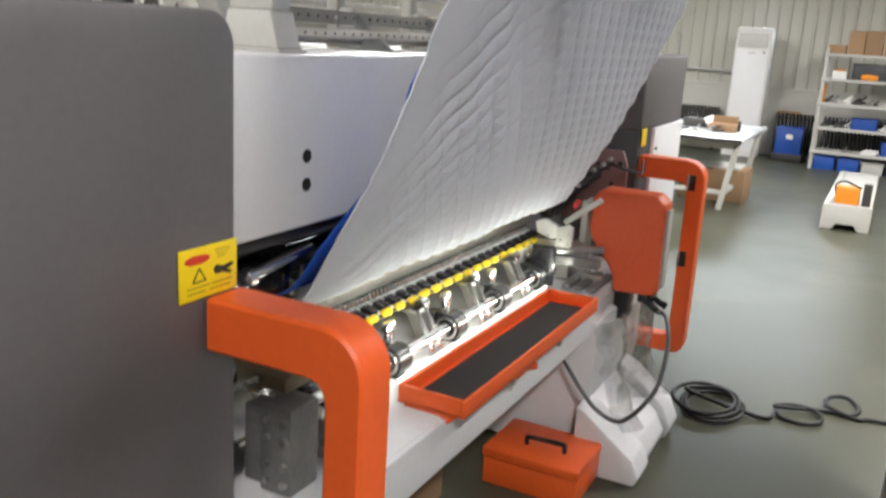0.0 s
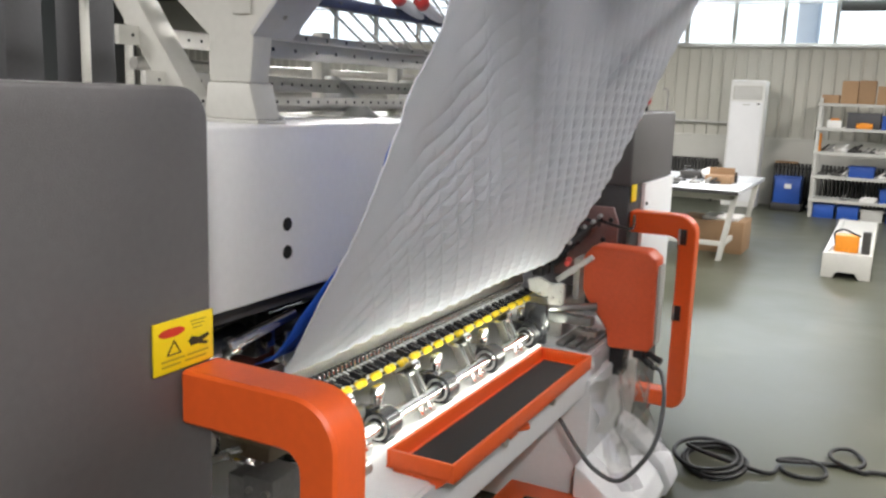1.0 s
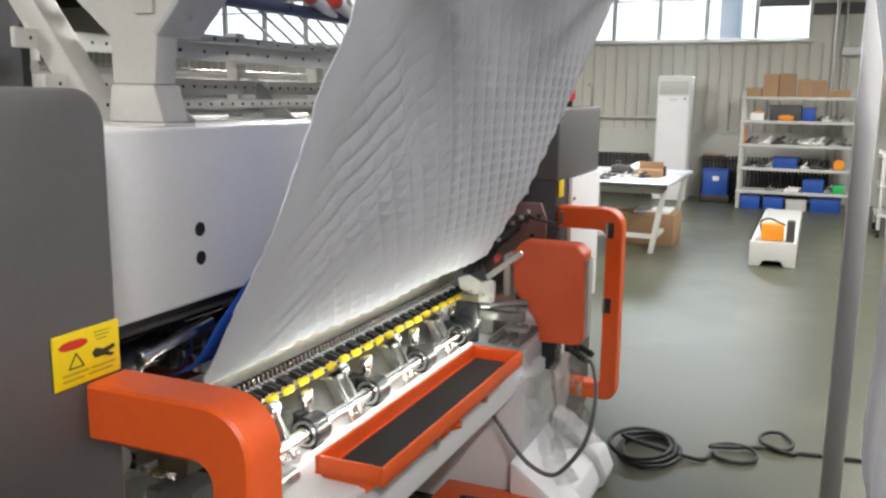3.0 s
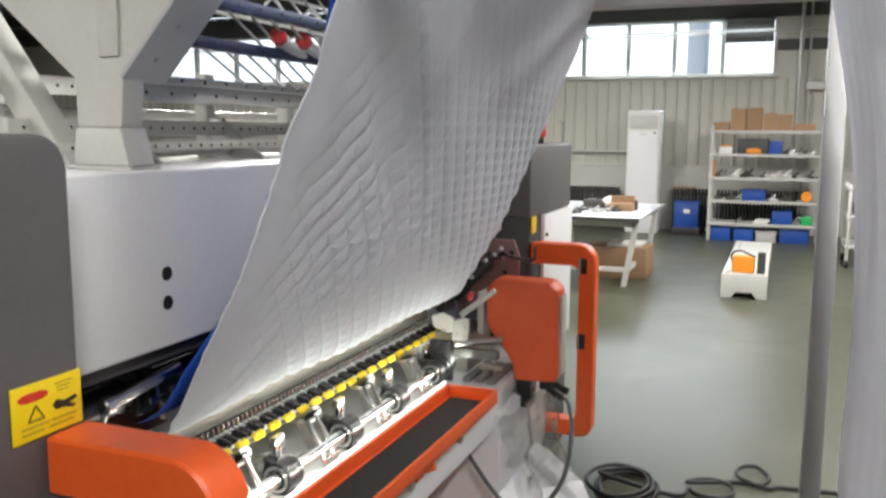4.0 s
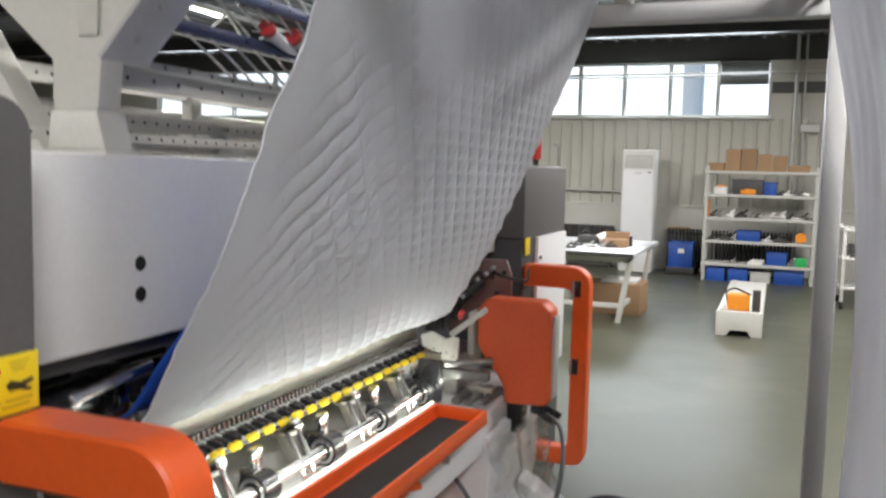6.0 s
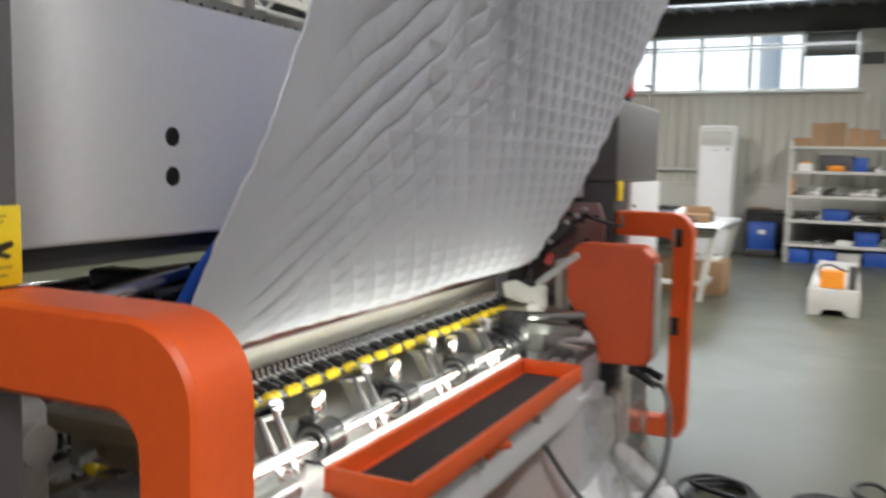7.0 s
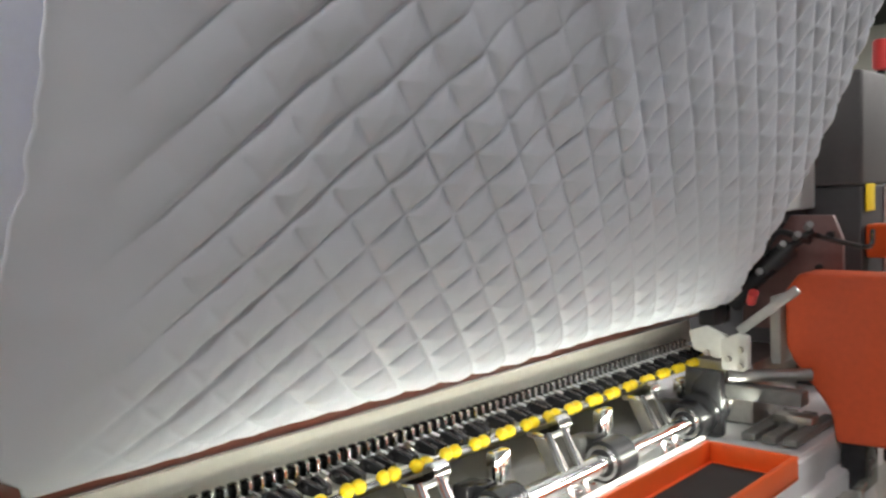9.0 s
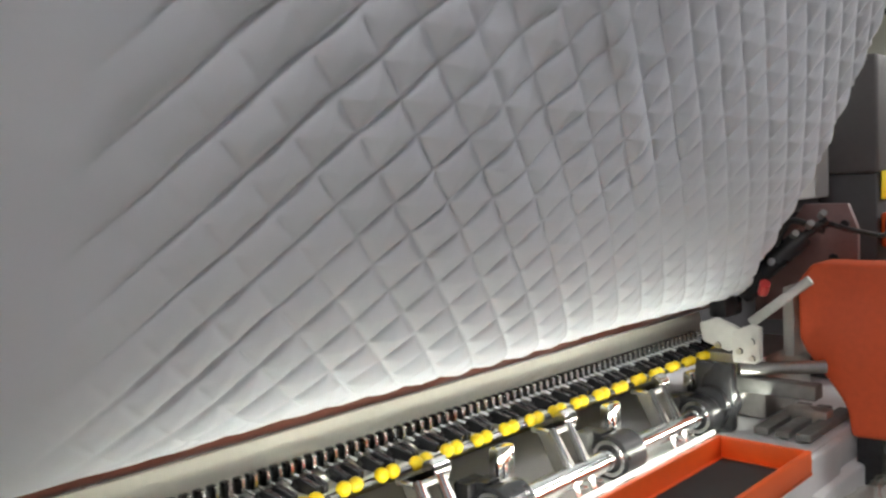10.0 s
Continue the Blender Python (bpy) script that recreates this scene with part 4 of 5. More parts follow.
# blue sheet hanging behind the near edge of the cloth
b = B()
rows = []
line, dist = cloth_profile()
for i in range(6, len(line) - 1):
    if dist[i] > 1.75 or line[i].x > -0.14:
        break
    if dist[i] < 0.12:
        continue
    d = (line[i + 1] - line[i - 1]).normalized()
    back = 0.05
    x, z = line[i].x - d.z * back, line[i].z + d.x * back
    y = 1.888 - 0.042 * math.exp(-((z - 1.57) / 0.07) ** 2) - 0.05 * min(1, max(0, (1.32 - z) / 0.14)) - 0.05 * math.exp(-((z - 1.98) / 0.1) ** 2)
    rows.append([b.verts.new((x + 0.006 * math.sin(5 * k + 9 * z), y + 0.016 * k, z)) for k in range(15)])
for a, c in zip(rows, rows[1:]):
    for j in range(14):
        b.faces.new((a[j], a[j + 1], c[j + 1], c[j]))
blue = solid("blue_sheet", b, BLUECLOTH, (-0.65, 1.85, 1.1), "blue backing sheet drawn up behind the white cloth", "sheet", smooth=180)
sm = blue.modifiers.new("thickness", "SOLIDIFY")
sm.thickness = 0.002

# ---- frame with the top rollers ----
frame_rack = thing("overhead_stand", (0.30, 3.7, 0), "pale grey tubular frame carrying two overhead rollers", "frame")
part("post", box(B(), 0.655, 0.725, 3.66, 3.74, 0, 2.24, 0.006), FRAMEGREY, frame_rack, "pale grey square steel post")
part("crossbar", box(B(), -0.72, 0.655, 3.665, 3.735, 2.155, 2.225, 0.006), FRAMEGREY, frame_rack)
part("stub_post", box(B(), -0.80, -0.72, 3.665, 3.735, 1.612, 2.225, 0.006), FRAMEGREY, frame_rack)
part("post", box(B(), 0.76, 0.83, 1.50, 1.57, 0, 2.24, 0.006), FRAMEGREY, frame_rack)
part("crossbar", box(B(), -0.15, 0.76, 1.50, 1.57, 2.155, 2.225, 0.006), FRAMEGREY, frame_rack)
for rx_, rz_ in (R1, R2):
    r = part("roller", rod(B(), (rx_, 1.62, rz_), (rx_, 3.66, rz_), RR, 28, bevel=0.004), CREAM, frame_rack, "white overhead roller")
    b = rod(B(), (rx_, 1.50, rz_), (rx_, 3.73, rz_), 0.014, 14)
    for y in (1.535, 3.70):
        box(b, rx_ - 0.035, rx_ + 0.035, y - 0.03, y + 0.03, 2.225, 2.30, 0.01)
    part("axle", b, STEEL, r)
    b = tube(B(), [(rx_ + 0.03, 3.68, 2.27), (rx_ + 0.075, 3.66, 2.31), (rx_ + 0.09, 3.64, 2.26), (rx_ + 0.05, 3.62, 2.24)], 0.012)
    part("end_cap", b, CREAM, r)

# ---- gantry and thread creel on the beam ----
gantry = thing("thread_creel", (-0.8, 2.8, 1.612), "white gantry with navy creel bars, slanting rods and thread cones", "creel")
GY = 1.82


def end_gusset(y):
    b = box(B(), -0.885, -0.715, y - 0.05, y + 0.048, 1.612, 1.620, 0.002)
    prism(b, [(-0.876, 1.620), (-0.725, 1.620), (-0.746, 1.700), (-0.866, 1.700)], "y", y - 0.042, y + 0.04, 0.006)
    prism(b, [(-0.866, 1.700), (-0.748, 1.700), (-0.738, 1.804), (-0.484, 2.079), (-0.30, 2.29), (-0.30, 2.55), (-1.25, 2.55), (-1.25, 2.12), (-0.866, 1.80)], "y", y - 0.035, y + 0.03, 0.006)
    g = part("gusset", b, CREAM, gantry, "white V-shaped gusset plate on a foot")
    part("stiffener", prism(B(), [(-0.792, 1.845), (-0.742, 1.845), (-0.738, 2.10), (-0.735, 2.55), (-0.803, 2.55)], "y", y - 0.042, y - 0.036, 0.002), CREAM, g)
    for k in range(5):
        x, z = -0.700 + 0.060 * k, 1.843 + 0.065 * k
        part("bolt", rod(B(), (x, y + 0.02, z), (x + 0.006, y + 0.02, z - 0.0055), 0.006, 6), STEEL, g)
    b = prism(B(), [(-0.746, 1.806), (-0.49, 2.084), (-0.306, 2.294), (-0.298, 2.288), (-0.482, 2.074), (-0.738, 1.798)], "y", y - 0.039, y + 0.10, 0.002)
    part("flange", b, FRAMEGREY, g, "pale grey folded edge")
    b = prism(B(), [(-0.98, 1.612), (-0.90, 1.612), (-1.22, 2.05), (-1.30, 2.05)], "y", y - 0.02, y + 0.05, 0.006)
    part("brace", b, CREAM, g)
    return g


end_gusset(GY)
end_gusset(4.0)
b = rod(B(), (-0.93, 1.74, 1.612), (-0.93, 1.74, 1.635), 0.008)
part("valve", b, BLACK, gantry)
bars = [(-0.816, 1.779, CREAM, 0.020), (-0.785, 1.808, RACK, 0.009), (-0.686, 1.889, NAVY, 0.013), (-0.620, 1.970, NAVY, 0.013), (-0.556, 2.048, NAVY, 0.012), (-0.540, 2.076, PALEBLUE, 0.030)]
for x, z, m, h in bars:
    bm_ = box(B(), x - 0.018, x + 0.018, GY + 0.04, 4.0, z - h, z + h, 0.003)
    bar_ = part("creel_bar", bm_, m, gantry, "pale perforated bar" if m in (CREAM, RACK) else "painted creel bar")
    b = B()
    y = GY + 0.1
    while y < 3.95:
        box(b, x + 0.018, x + 0.0195, y, y + 0.008, z - 0.004, z + 0.004)
        y += 0.085
    tagged(part("slot", b, BLACK, bar_, smooth=0), kind="stuff")
rnd = random.Random(11)
rod_bm = rod(B(), (0, 0, 0), (-0.075, 0.30, -0.078), 0.0035, 8)
rod_me = finish(rod_bm, "rod", CREAM, (0, 0, 0))
for (x, z, m, h), (x2, z2, m2, h2) in zip(bars[1:], bars[2:]):
    y = GY + 0.12
    while y < 3.85:
        o = new("rod", rod_me)
        o.parent = gantry
        o.matrix_basis = Matrix.Translation(Vector((x2 + 0.01, y, z2)) - BASE[gantry.name])
        y += 0.085


def thread_cone():
    g = thing("thread_cone", (0, 0, 0), "white thread cone with a red plastic base on a slanting rod", "thread", "thread cones on the creel")
    part("thread", rod(B(), (0.0, 0.0, 0.0), (-0.036, 0.185, -0.038), 0.018, 18, r2=0.014, bevel=0.003), THREAD, g)
    part("base", rod(B(), (0.005, -0.026, 0.005), (0.0, 0.0, 0.0), 0.020, 18, bevel=0.003), RED, g, "red plastic cone base")
    return g


cone0 = thread_cone()
first = True
for k, (x, z, m, h) in enumerate(bars[2:]):
    y = 2.25 + 0.11 * (k % 2) - 0.12 * k
    while y < 3.7:
        if rnd.random() < 0.6:
            mm = pose(x + 0.034, y, z + 0.034)
            if first:
                cone0.matrix_basis = mm
                first = False
            else:
                copy_thing(cone0, mm)
        y += 0.12
part("creel_ledge", box(B(), -0.570, -0.510, GY + 0.04, 4.0, 2.103, 2.113, 0.002), CREAM, gantry, "white ledge above the creel bar")
# upper spool rows above the pale blue bar
for k in range(3):
    y = 2.1 + 0.05 * k
    while y < 3.6:
        if rnd.random() < 0.45:
            copy_thing(cone0, pose(-0.520 - 0.06 * k, y, 2.206 + 0.13 * k))
        y += 0.14
for k in range(3):
    part("creel_bar", box(B(), -0.570 - 0.06 * k, -0.540 - 0.06 * k, GY + 0.04, 4.0, 2.166 + 0.13 * k, 2.191 + 0.13 * k, 0.003), NAVY, gantry, "painted creel bar")

# perforated guide rails standing on the beam, behind
rails = thing("guide_rails", (-0.95, 2.8, 1.612), "white perforated thread-guide rails on small posts", "rail")
for x, z, h in ((-1.02, 1.70, 0.02), (-1.10, 1.80, 0.022), (-0.93, 1.655, 0.012)):
    r = part("rail", box(B(), x - 0.008, x + 0.008, 1.74, 4.0, z - h, z + h, 0.003), CREAM, rails, "white perforated strip")
    b = B()
    y = 1.78
    while y < 3.95:
        rod(b, (x + 0.008, y, z), (x + 0.0095, y, z), 0.0042, 8)
        y += 0.045
    tagged(part("perforation", b, BLACK, r, smooth=0), kind="stuff")
for y in (2.05, 2.5, 2.95, 3.4, 3.85):
    b = box(B(), -1.11, -1.07, y, y + 0.045, 1.612, 1.86, 0.004)
    p = part("rail_post", b, CREAM, rails)
    part("gusset", prism(B(), [(-1.07, 1.612), (-0.88, 1.612), (-1.03, 1.73), (-1.07, 1.73)], "y", y + 0.01, y + 0.03, 0.002), GALV, rails, "bare galvanised triangular gusset")
for x, z in ((-1.16, 1.66), (-1.22, 1.74), (-1.0, 1.64)):
    part("guide_roller", rod(B(), (x, 1.9, z), (x, 4.0, z), 0.016, 14), STEEL, rails)
b = box(B(), -1.5, -1.0, 1.5, 4.15, 1.58, 1.612, 0.006)
part("rear_deck", b, CREAM, rails)

# second machine frame behind, seen over the beam
rear = thing("rear_frame", (-2.6, 3.2, 0), "tall grey steel uprights of a frame behind the machine", "frame")
for x, y in ((-2.1, 2.2), (-2.1, 2.5), (-2.3, 6.0)):
    part("upright", box(B(), x - 0.07, x + 0.07, y - 0.07, y + 0.07, 0, 3.6, 0.006), DARKGREY, rear)
part("pole", rod(B(), (-1.7, 2.16, 0), (-1.7, 2.16, 3.4), 0.014), CREAM, rear, "thin white pole")
part("pole", rod(B(), (-1.8, 2.42, 0), (-1.8, 2.42, 3.4), 0.014), CREAM, rear, "thin white pole")
part("tie_beam", box(B(), -2.2, -2.0, 2.1, 6.1, 2.9, 3.0, 0.005), DARKGREY, rear)
b = B()
for k in range(9):
    rod(b, (-6.4, 3.0 + 1.1 * k, 3.2), (-6.4, 3.55 + 1.1 * k, 3.6), 0.02, 8)
    rod(b, (-6.4, 3.55 + 1.1 * k, 3.6), (-6.4, 4.1 + 1.1 * k, 3.2), 0.02, 8)
rod(b, (-6.4, 3.0, 3.2), (-6.4, 13.4, 3.2), 0.03, 8)
rod(b, (-6.4, 3.0, 3.6), (-6.4, 13.4, 3.6), 0.03, 8)
solid("roof_truss", b, RACK, (-6.4, 8, 3.2), "pale lattice truss under the roof", "truss")

# ---- floor around the machine ----
tb = thing("toolbox", (-0.5, 3.1, 0), "orange metal toolbox with a black handle on the floor", "toolbox")
part("body", box(B(), -0.722, -0.345, 3.06, 3.36, 0.0, 0.11, 0.008), ORANGE, tb)
lid = part("lid", box(B(), -0.727, -0.340, 3.055, 3.365, 0.112, 0.150, 0.008), ORANGE, tb, "orange lid")
b = tube(B(), [(-0.590, 3.17, 0.15), (-0.590, 3.17, 0.174), (-0.578, 3.17, 0.182), (-0.452, 3.18, 0.182), (-0.440, 3.18, 0.174), (-0.440, 3.18, 0.15)], 0.009, 10, 6)
part("handle", b, BLACK, lid, "black plastic handle")
bx = solid("cardboard_box", box(B(), -1.1, -0.80, 2.62, 2.88, 0, 0.30, 0.006), CARD, (-0.95, 2.75, 0), "brown cardboard box under the machine", "box")

rnd = random.Random(3)
pts = []
for k in range(34):
    a = k * 0.66
    r = 0.86 + 0.16 * math.sin(k * 0.37) + 0.08 * rnd.random()
    pts.append((-0.095 + 0.152 * r * math.cos(a) + 0.03 * math.sin(k * 0.21), 4.325 + 0.200 * r * math.sin(a), 0.011 + 0.011 * (k // 10)))
pts.append((0.141, 4.315, 0.011))
for cx, cy, ra, rb, turns, start in ((0.295, 4.451, 0.104, 0.095, 11, 3.4), (0.475, 4.692, 0.076, 0.107, 12, 4.2)):
    for k in range(turns):
        a = start + k * 0.58
        pts.append((cx + ra * math.cos(a), cy + rb * math.sin(a), 0.011 + 0.011 * (k // 6)))
pts += [(0.556, 4.565, 0.011), (0.664, 4.610, 0.011), (1.5, 4.660, 0.011), (3.2, 4.5, 0.011)]
solid("power_cable", tube(B(), pts, 0.010, 8, 5), CABLE, (0, 4.2, 0), "black power cable lying in coils on the floor", "cable", smooth=60)


# ---- far end of the hall ----
SY0, SY1 = 14.45, 14.95
shelf = thing("shelf_rack", (0.28, 14.7, 0), "grey steel five-tier shelf rack half full of parts", "shelf")
SX0, SX1 = -0.55, 1.08
for x in (SX0, SX1 - 0.05):
    for y in (SY0, SY1 - 0.05):
        part("upright", box(B(), x, x + 0.05, y, y + 0.05, 0, 1.80, 0.003), RACK, shelf)
LEVELS = (0.285, 0.64, 1.00, 1.36, 1.72)
for z in LEVELS:
    part("shelf_board", box(B(), SX0 - 0.012, SX1 + 0.012, SY0 - 0.012, SY1 + 0.012, z - 0.045, z, 0.004), RACK, shelf)


def carton(x0, x1, z0, h, y0=SY0 + 0.06, depth=0.3, label="small brown cardboard carton on the shelf"):
    c = thing("carton", ((x0 + x1) / 2, y0 + depth / 2, z0), label, "box", "cartons on the shelf")
    part("body", box(B(), x0, x1, y0, y0 + depth, z0, z0 + h, 0.004), CARD, c)
    m_ = (x0 + x1) / 2
    part("flap", box(B(), x0 + 0.004, m_ - 0.002, y0 + 0.004, y0 + depth - 0.004, z0 + h, z0 + h + 0.006, 0.001), CARD, c)
    part("flap", box(B(), m_ + 0.002, x1 - 0.004, y0 + 0.004, y0 + depth - 0.004, z0 + h, z0 + h + 0.005, 0.001), CARD, c)
    part("tape", box(B(), m_ - 0.02, m_ + 0.02, y0 - 0.001, y0 + depth + 0.001, z0 + h + 0.006, z0 + h + 0.008), PAPER, c)
    return c


def bin_(x0, x1, z0, h, y0=SY0 + 0.05, depth=0.34, m=None, label="blue plastic parts bin on the shelf", group="plastic bins"):
    m = m or BLUE
    c = thing("parts_bin", ((x0 + x1) / 2, y0 + depth / 2, z0), label, "bin", group)
    b = box(B(), x0, x1, y0, y0 + depth, z0, z0 + 0.01)
    for a0, a1, b0, b1 in ((x0, x0 + 0.012, y0, y0 + depth), (x1 - 0.012, x1, y0, y0 + depth), (x0, x1, y0, y0 + 0.012), (x0, x1, y0 + depth - 0.012, y0 + depth)):
        box(b, a0, a1, b0, b1, z0 + 0.01, z0 + h, 0.003)
    part("tub", b, m, c)
    b = B()
    for a0, a1, b0, b1 in ((x0 - 0.012, x0 + 0.014, y0 - 0.012, y0 + depth + 0.012), (x1 - 0.014, x1 + 0.012, y0 - 0.012, y0 + depth + 0.012), (x0, x1, y0 - 0.012, y0 + 0.014), (x0, x1, y0 + depth - 0.014, y0 + depth + 0.012)):
        box(b, a0, a1, b0, b1, z0 + h - 0.02, z0 + h, 0.003)
    part("rim", b, m, c)
    return c


# top tier
for x0, x1, h in ((-0.27, -0.05, 0.33), (-0.04, 0.19, 0.34), (0.21, 0.40, 0.26), (0.41, 0.62, 0.24)):
    carton(x0, x1, 1.72, h)
carton(-0.53, -0.29, 1.72, 0.12, label="low open cardboard tray on the shelf")
carton(0.64, 0.95, 1.72, 0.10, label="low open cardboard tray on the shelf")
# second tier
solid("white_box", box(B(), -0.42, -0.22, SY0 + 0.05, SY0 + 0.3, 1.36, 1.47, 0.008), PAPER, (-0.32, 14.6, 1.36), "white box with orange print on the shelf", "box")
solid("orange_part", box(B(), -0.38, -0.26, SY0 + 0.06, SY0 + 0.2, 1.473, 1.50, 0.008), AMBER, (-0.32, 14.6, 1.473), "small orange plastic part", "part")
bin_(-0.15, 0.30, 1.36, 0.235, m=DARKGREY, label="dark grey parts bin on the shelf")
b = rod(B(), (-0.02, SY0 + 0.04, 1.40), (0.2, SY0 + 0.04, 1.40), 0.04, 12)
box(b, 0.02, 0.16, SY0 + 0.0, SY0 + 0.04, 1.36, 1.45, 0.015)
solid("orange_tool", b, AMBER, (0.08, SY0, 1.36), "orange power tool lying on the shelf", "tool")
bin_(0.31, 0.50, 1.36, 0.20, label="light blue parts bin on the shelf")
rnd = random.Random(8)


def tool(x, y, z, m, s):
    b = box(B(), x - 0.05 * s, x + 0.05 * s, y - 0.03, y + 0.03, z, z + 0.035 * s, 0.008)
    rod(b, (x - 0.02, y, z + 0.03 * s), (x + 0.05 * s, y + 0.01, z + 0.085 * s), 0.014 * s, 10)
    rod(b, (x + 0.02, y - 0.01, z + 0.015), (x + 0.10 * s, y + 0.02, z + 0.018), 0.012, 8)
    return solid("machine_part", b, m, (x, y, z), "small dark metal machine part on the shelf", "part", "loose parts on the shelves")


for z, n_ in ((1.36, 5), (1.0, 15), (0.64, 9), (0.285, 5)):
    for k in range(n_):
        x = -0.45 + 1.40 * (k + rnd.random() * 0.6) / n_
        if z == 1.36:
            x = 0.55 + 0.09 * k
        if z == 0.285 and x < 0.1:
            x += 0.2
        tool(x, SY0 + 0.08 + 0.12 * rnd.random(), z, rnd.choice([TOOLDARK, TOOLDARK, STEEL, CAST, PAPER]), 0.8 + 0.7 * rnd.random())
solid("orange_can", rod(B(), (-0.50, SY0 + 0.1, 1.0), (-0.50, SY0 + 0.1, 1.27), 0.03, 14, bevel=0.006), AMBER, (-0.5, SY0 + 0.1, 1.0), "orange spray can on the shelf", "can")
bin_(-0.05, 0.30, 0.64, 0.16, label="shallow blue plastic bin on the shelf")
bin_(0.40, 0.70, 0.285, 0.20)
for k in range(3):
    solid("paper_stack", box(B(), 0.14 + 0.03 * k, 0.34 + 0.02 * k, SY0 + 0.05, SY0 + 0.26, 0.285 + 0.022 * k, 0.305 + 0.022 * k, 0.004), PAPER, (0.24, SY0 + 0.1, 0.285 + 0.022 * k), "stack of white paper sheets", "paper", "paper on the shelf")
solid("orange_reel", rod(B(), (0.88, SY0 + 0.05, 0.72), (0.88, SY0 + 0.15, 0.72), 0.08, 18, bevel=0.01), AMBER, (0.88, SY0 + 0.1, 0.64), "orange cable reel on the shelf", "reel")
solid("green_case", box(B(), 0.82, 0.98, SY0 + 0.02, SY0 + 0.16, 0.287, 0.42, 0.01), GREEN, (0.9, SY0 + 0.1, 0.287), "bright green plastic case", "case")
solid("white_case", box(B(), 0.80, 1.0, SY0 + 0.18, SY0 + 0.36, 0.287, 0.40, 0.01), PAPER, (0.9, SY0 + 0.2, 0.287), "white carton on the shelf", "box")
bin_(-0.49, -0.19, 0.0, 0.21, label="blue plastic crate on the floor under the rack", group="crates under the rack")
bin_(-0.15, 0.15, 0.0, 0.20, label="blue plastic crate on the floor under the rack", group="crates under the rack")
bin_(0.18, 0.48, 0.0, 0.17, m=RACK, label="grey plastic crate on the floor under the rack", group="crates under the rack")
bin_(0.52, 0.95, 0.0, 0.22, label="blue plastic crate on the floor under the rack", group="crates under the rack")


def radiator(x0, x1):
    r = thing("radiator", ((x0 + x1) / 2, 15.5, 0), "dark cast-iron column radiator along the wall", "radiator", "radiators")
    fin = prism(B(), [(15.44, 0.10), (15.47, 0.07), (15.57, 0.07), (15.60, 0.10), (15.60, 0.70), (15.57, 0.73), (15.47, 0.73), (15.44, 0.70)], "x", -0.018, 0.018, 0.005)
    me = finish(fin, "fin", TOOLDARK, (0, 0, 0))
    x = x0 + 0.03
    while x < x1:
        o = new("fin", me)
        o.parent = r
        o.matrix_basis = Matrix.Translation(Vector((x, 0, 0)) - BASE[r.name])
        x += 0.058
    for z in (0.15, 0.65):
        part("header_pipe", rod(B(), (x0, 15.52, z), (x1, 15.52, z), 0.02), TOOLDARK, r)
    for x in (x0 + 0.08, x1 - 0.08):
        part("foot", box(B(), x - 0.02, x + 0.02, 15.46, 15.58, 0, 0.08), TOOLDARK, r)
    return r


radiator(-1.22, -0.62)
radiator(-0.5, 0.75)
radiator(-3.4, -2.1)
solid("wood_board", box(B(), -1.2, -0.85, 15.40, 15.62, 0.733, 0.755, 0.004), WOOD, (-1.0, 15.5, 0.733), "plain wooden board on the radiator", "board")
solid("blue_crate_stand", box(B(), -1.16, -0.70, 14.98, 15.36, 0.0, 0.12, 0.01), TOOLDARK, (-0.93, 15.1, 0), "low black trolley under a crate", "trolley")
bin_(-1.13, -0.73, 0.12, 0.42, y0=15.0, depth=0.34, label="big blue plastic crate on a black trolley", group="crates on the trolley")
solid("crate_card", box(B(), -0.97, -0.87, 14.984, 14.9875, 0.36, 0.43), PAPER, (-0.92, 14.985, 0.36), "white label card on the crate", "label", smooth=0)

ac = thing("air_conditioner", (-1.66, 15.2, 0), "tall white floor-standing air conditioner", "air conditioner")
part("body", box(B(), -1.93, -1.385, 14.92, 15.30, 0.0, 2.04, 0.03, 4), PAPER, ac, "white cabinet")
part("front_panel", box(B(), -1.90, -1.415, 14.905, 14.925, 0.1, 1.70, 0.008), WHITE, ac)
g = part("grille", box(B(), -1.88, -1.435, 14.91, 14.925, 1.74, 1.95, 0.006), CREAM, ac)
for k in range(6):
    part("louvre", box(B(), -1.86, -1.455, 14.900, 14.912, 1.76 + 0.03 * k, 1.768 + 0.03 * k, 0.002), WHITE, g)
part("display", box(B(), -1.50, -1.455, 14.901, 14.906, 1.66, 1.68), TOOLDARK, ac, smooth=0)
part("brand_bar", box(B(), -1.72, -1.60, 14.901, 14.906, 1.645, 1.66), RACK, ac, smooth=0)

b = rod(B(), (-6, 15.62, 1.34), (-1.95, 15.62, 1.34), 0.022)
for x in (-5, -3.5, -2.2):
    rod(b, (x, 15.62, 1.34), (x, 15.71, 1.34), 0.012)
solid("wall_pipe", b, RACK, (-3.5, 15.65, 1.34), "grey pipe running along the wall", "pipe")
b = rod(B(), (0.70, 15.60, 0), (0.70, 15.60, 3.95), 0.032)
rod(b, (-3.7, 15.58, 3.34), (4.0, 15.58, 3.34), 0.02)
for z in (1.0, 2.2, 3.2):
    ring(b, (0.70, 15.60, z), (0, 0, 1), 0.03, 0.012, 0.04)
solid("riser_pipe", b, RACK, (0.70, 15.6, 0), "grey vertical heating pipe on the wall", "pipe")
b = rod(B(), (0.83, 15.62, 0), (0.83, 15.62, 3.95), 0.018)
solid("conduit", b, RACK, (0.83, 15.62, 0), "thin grey electrical conduit", "conduit")
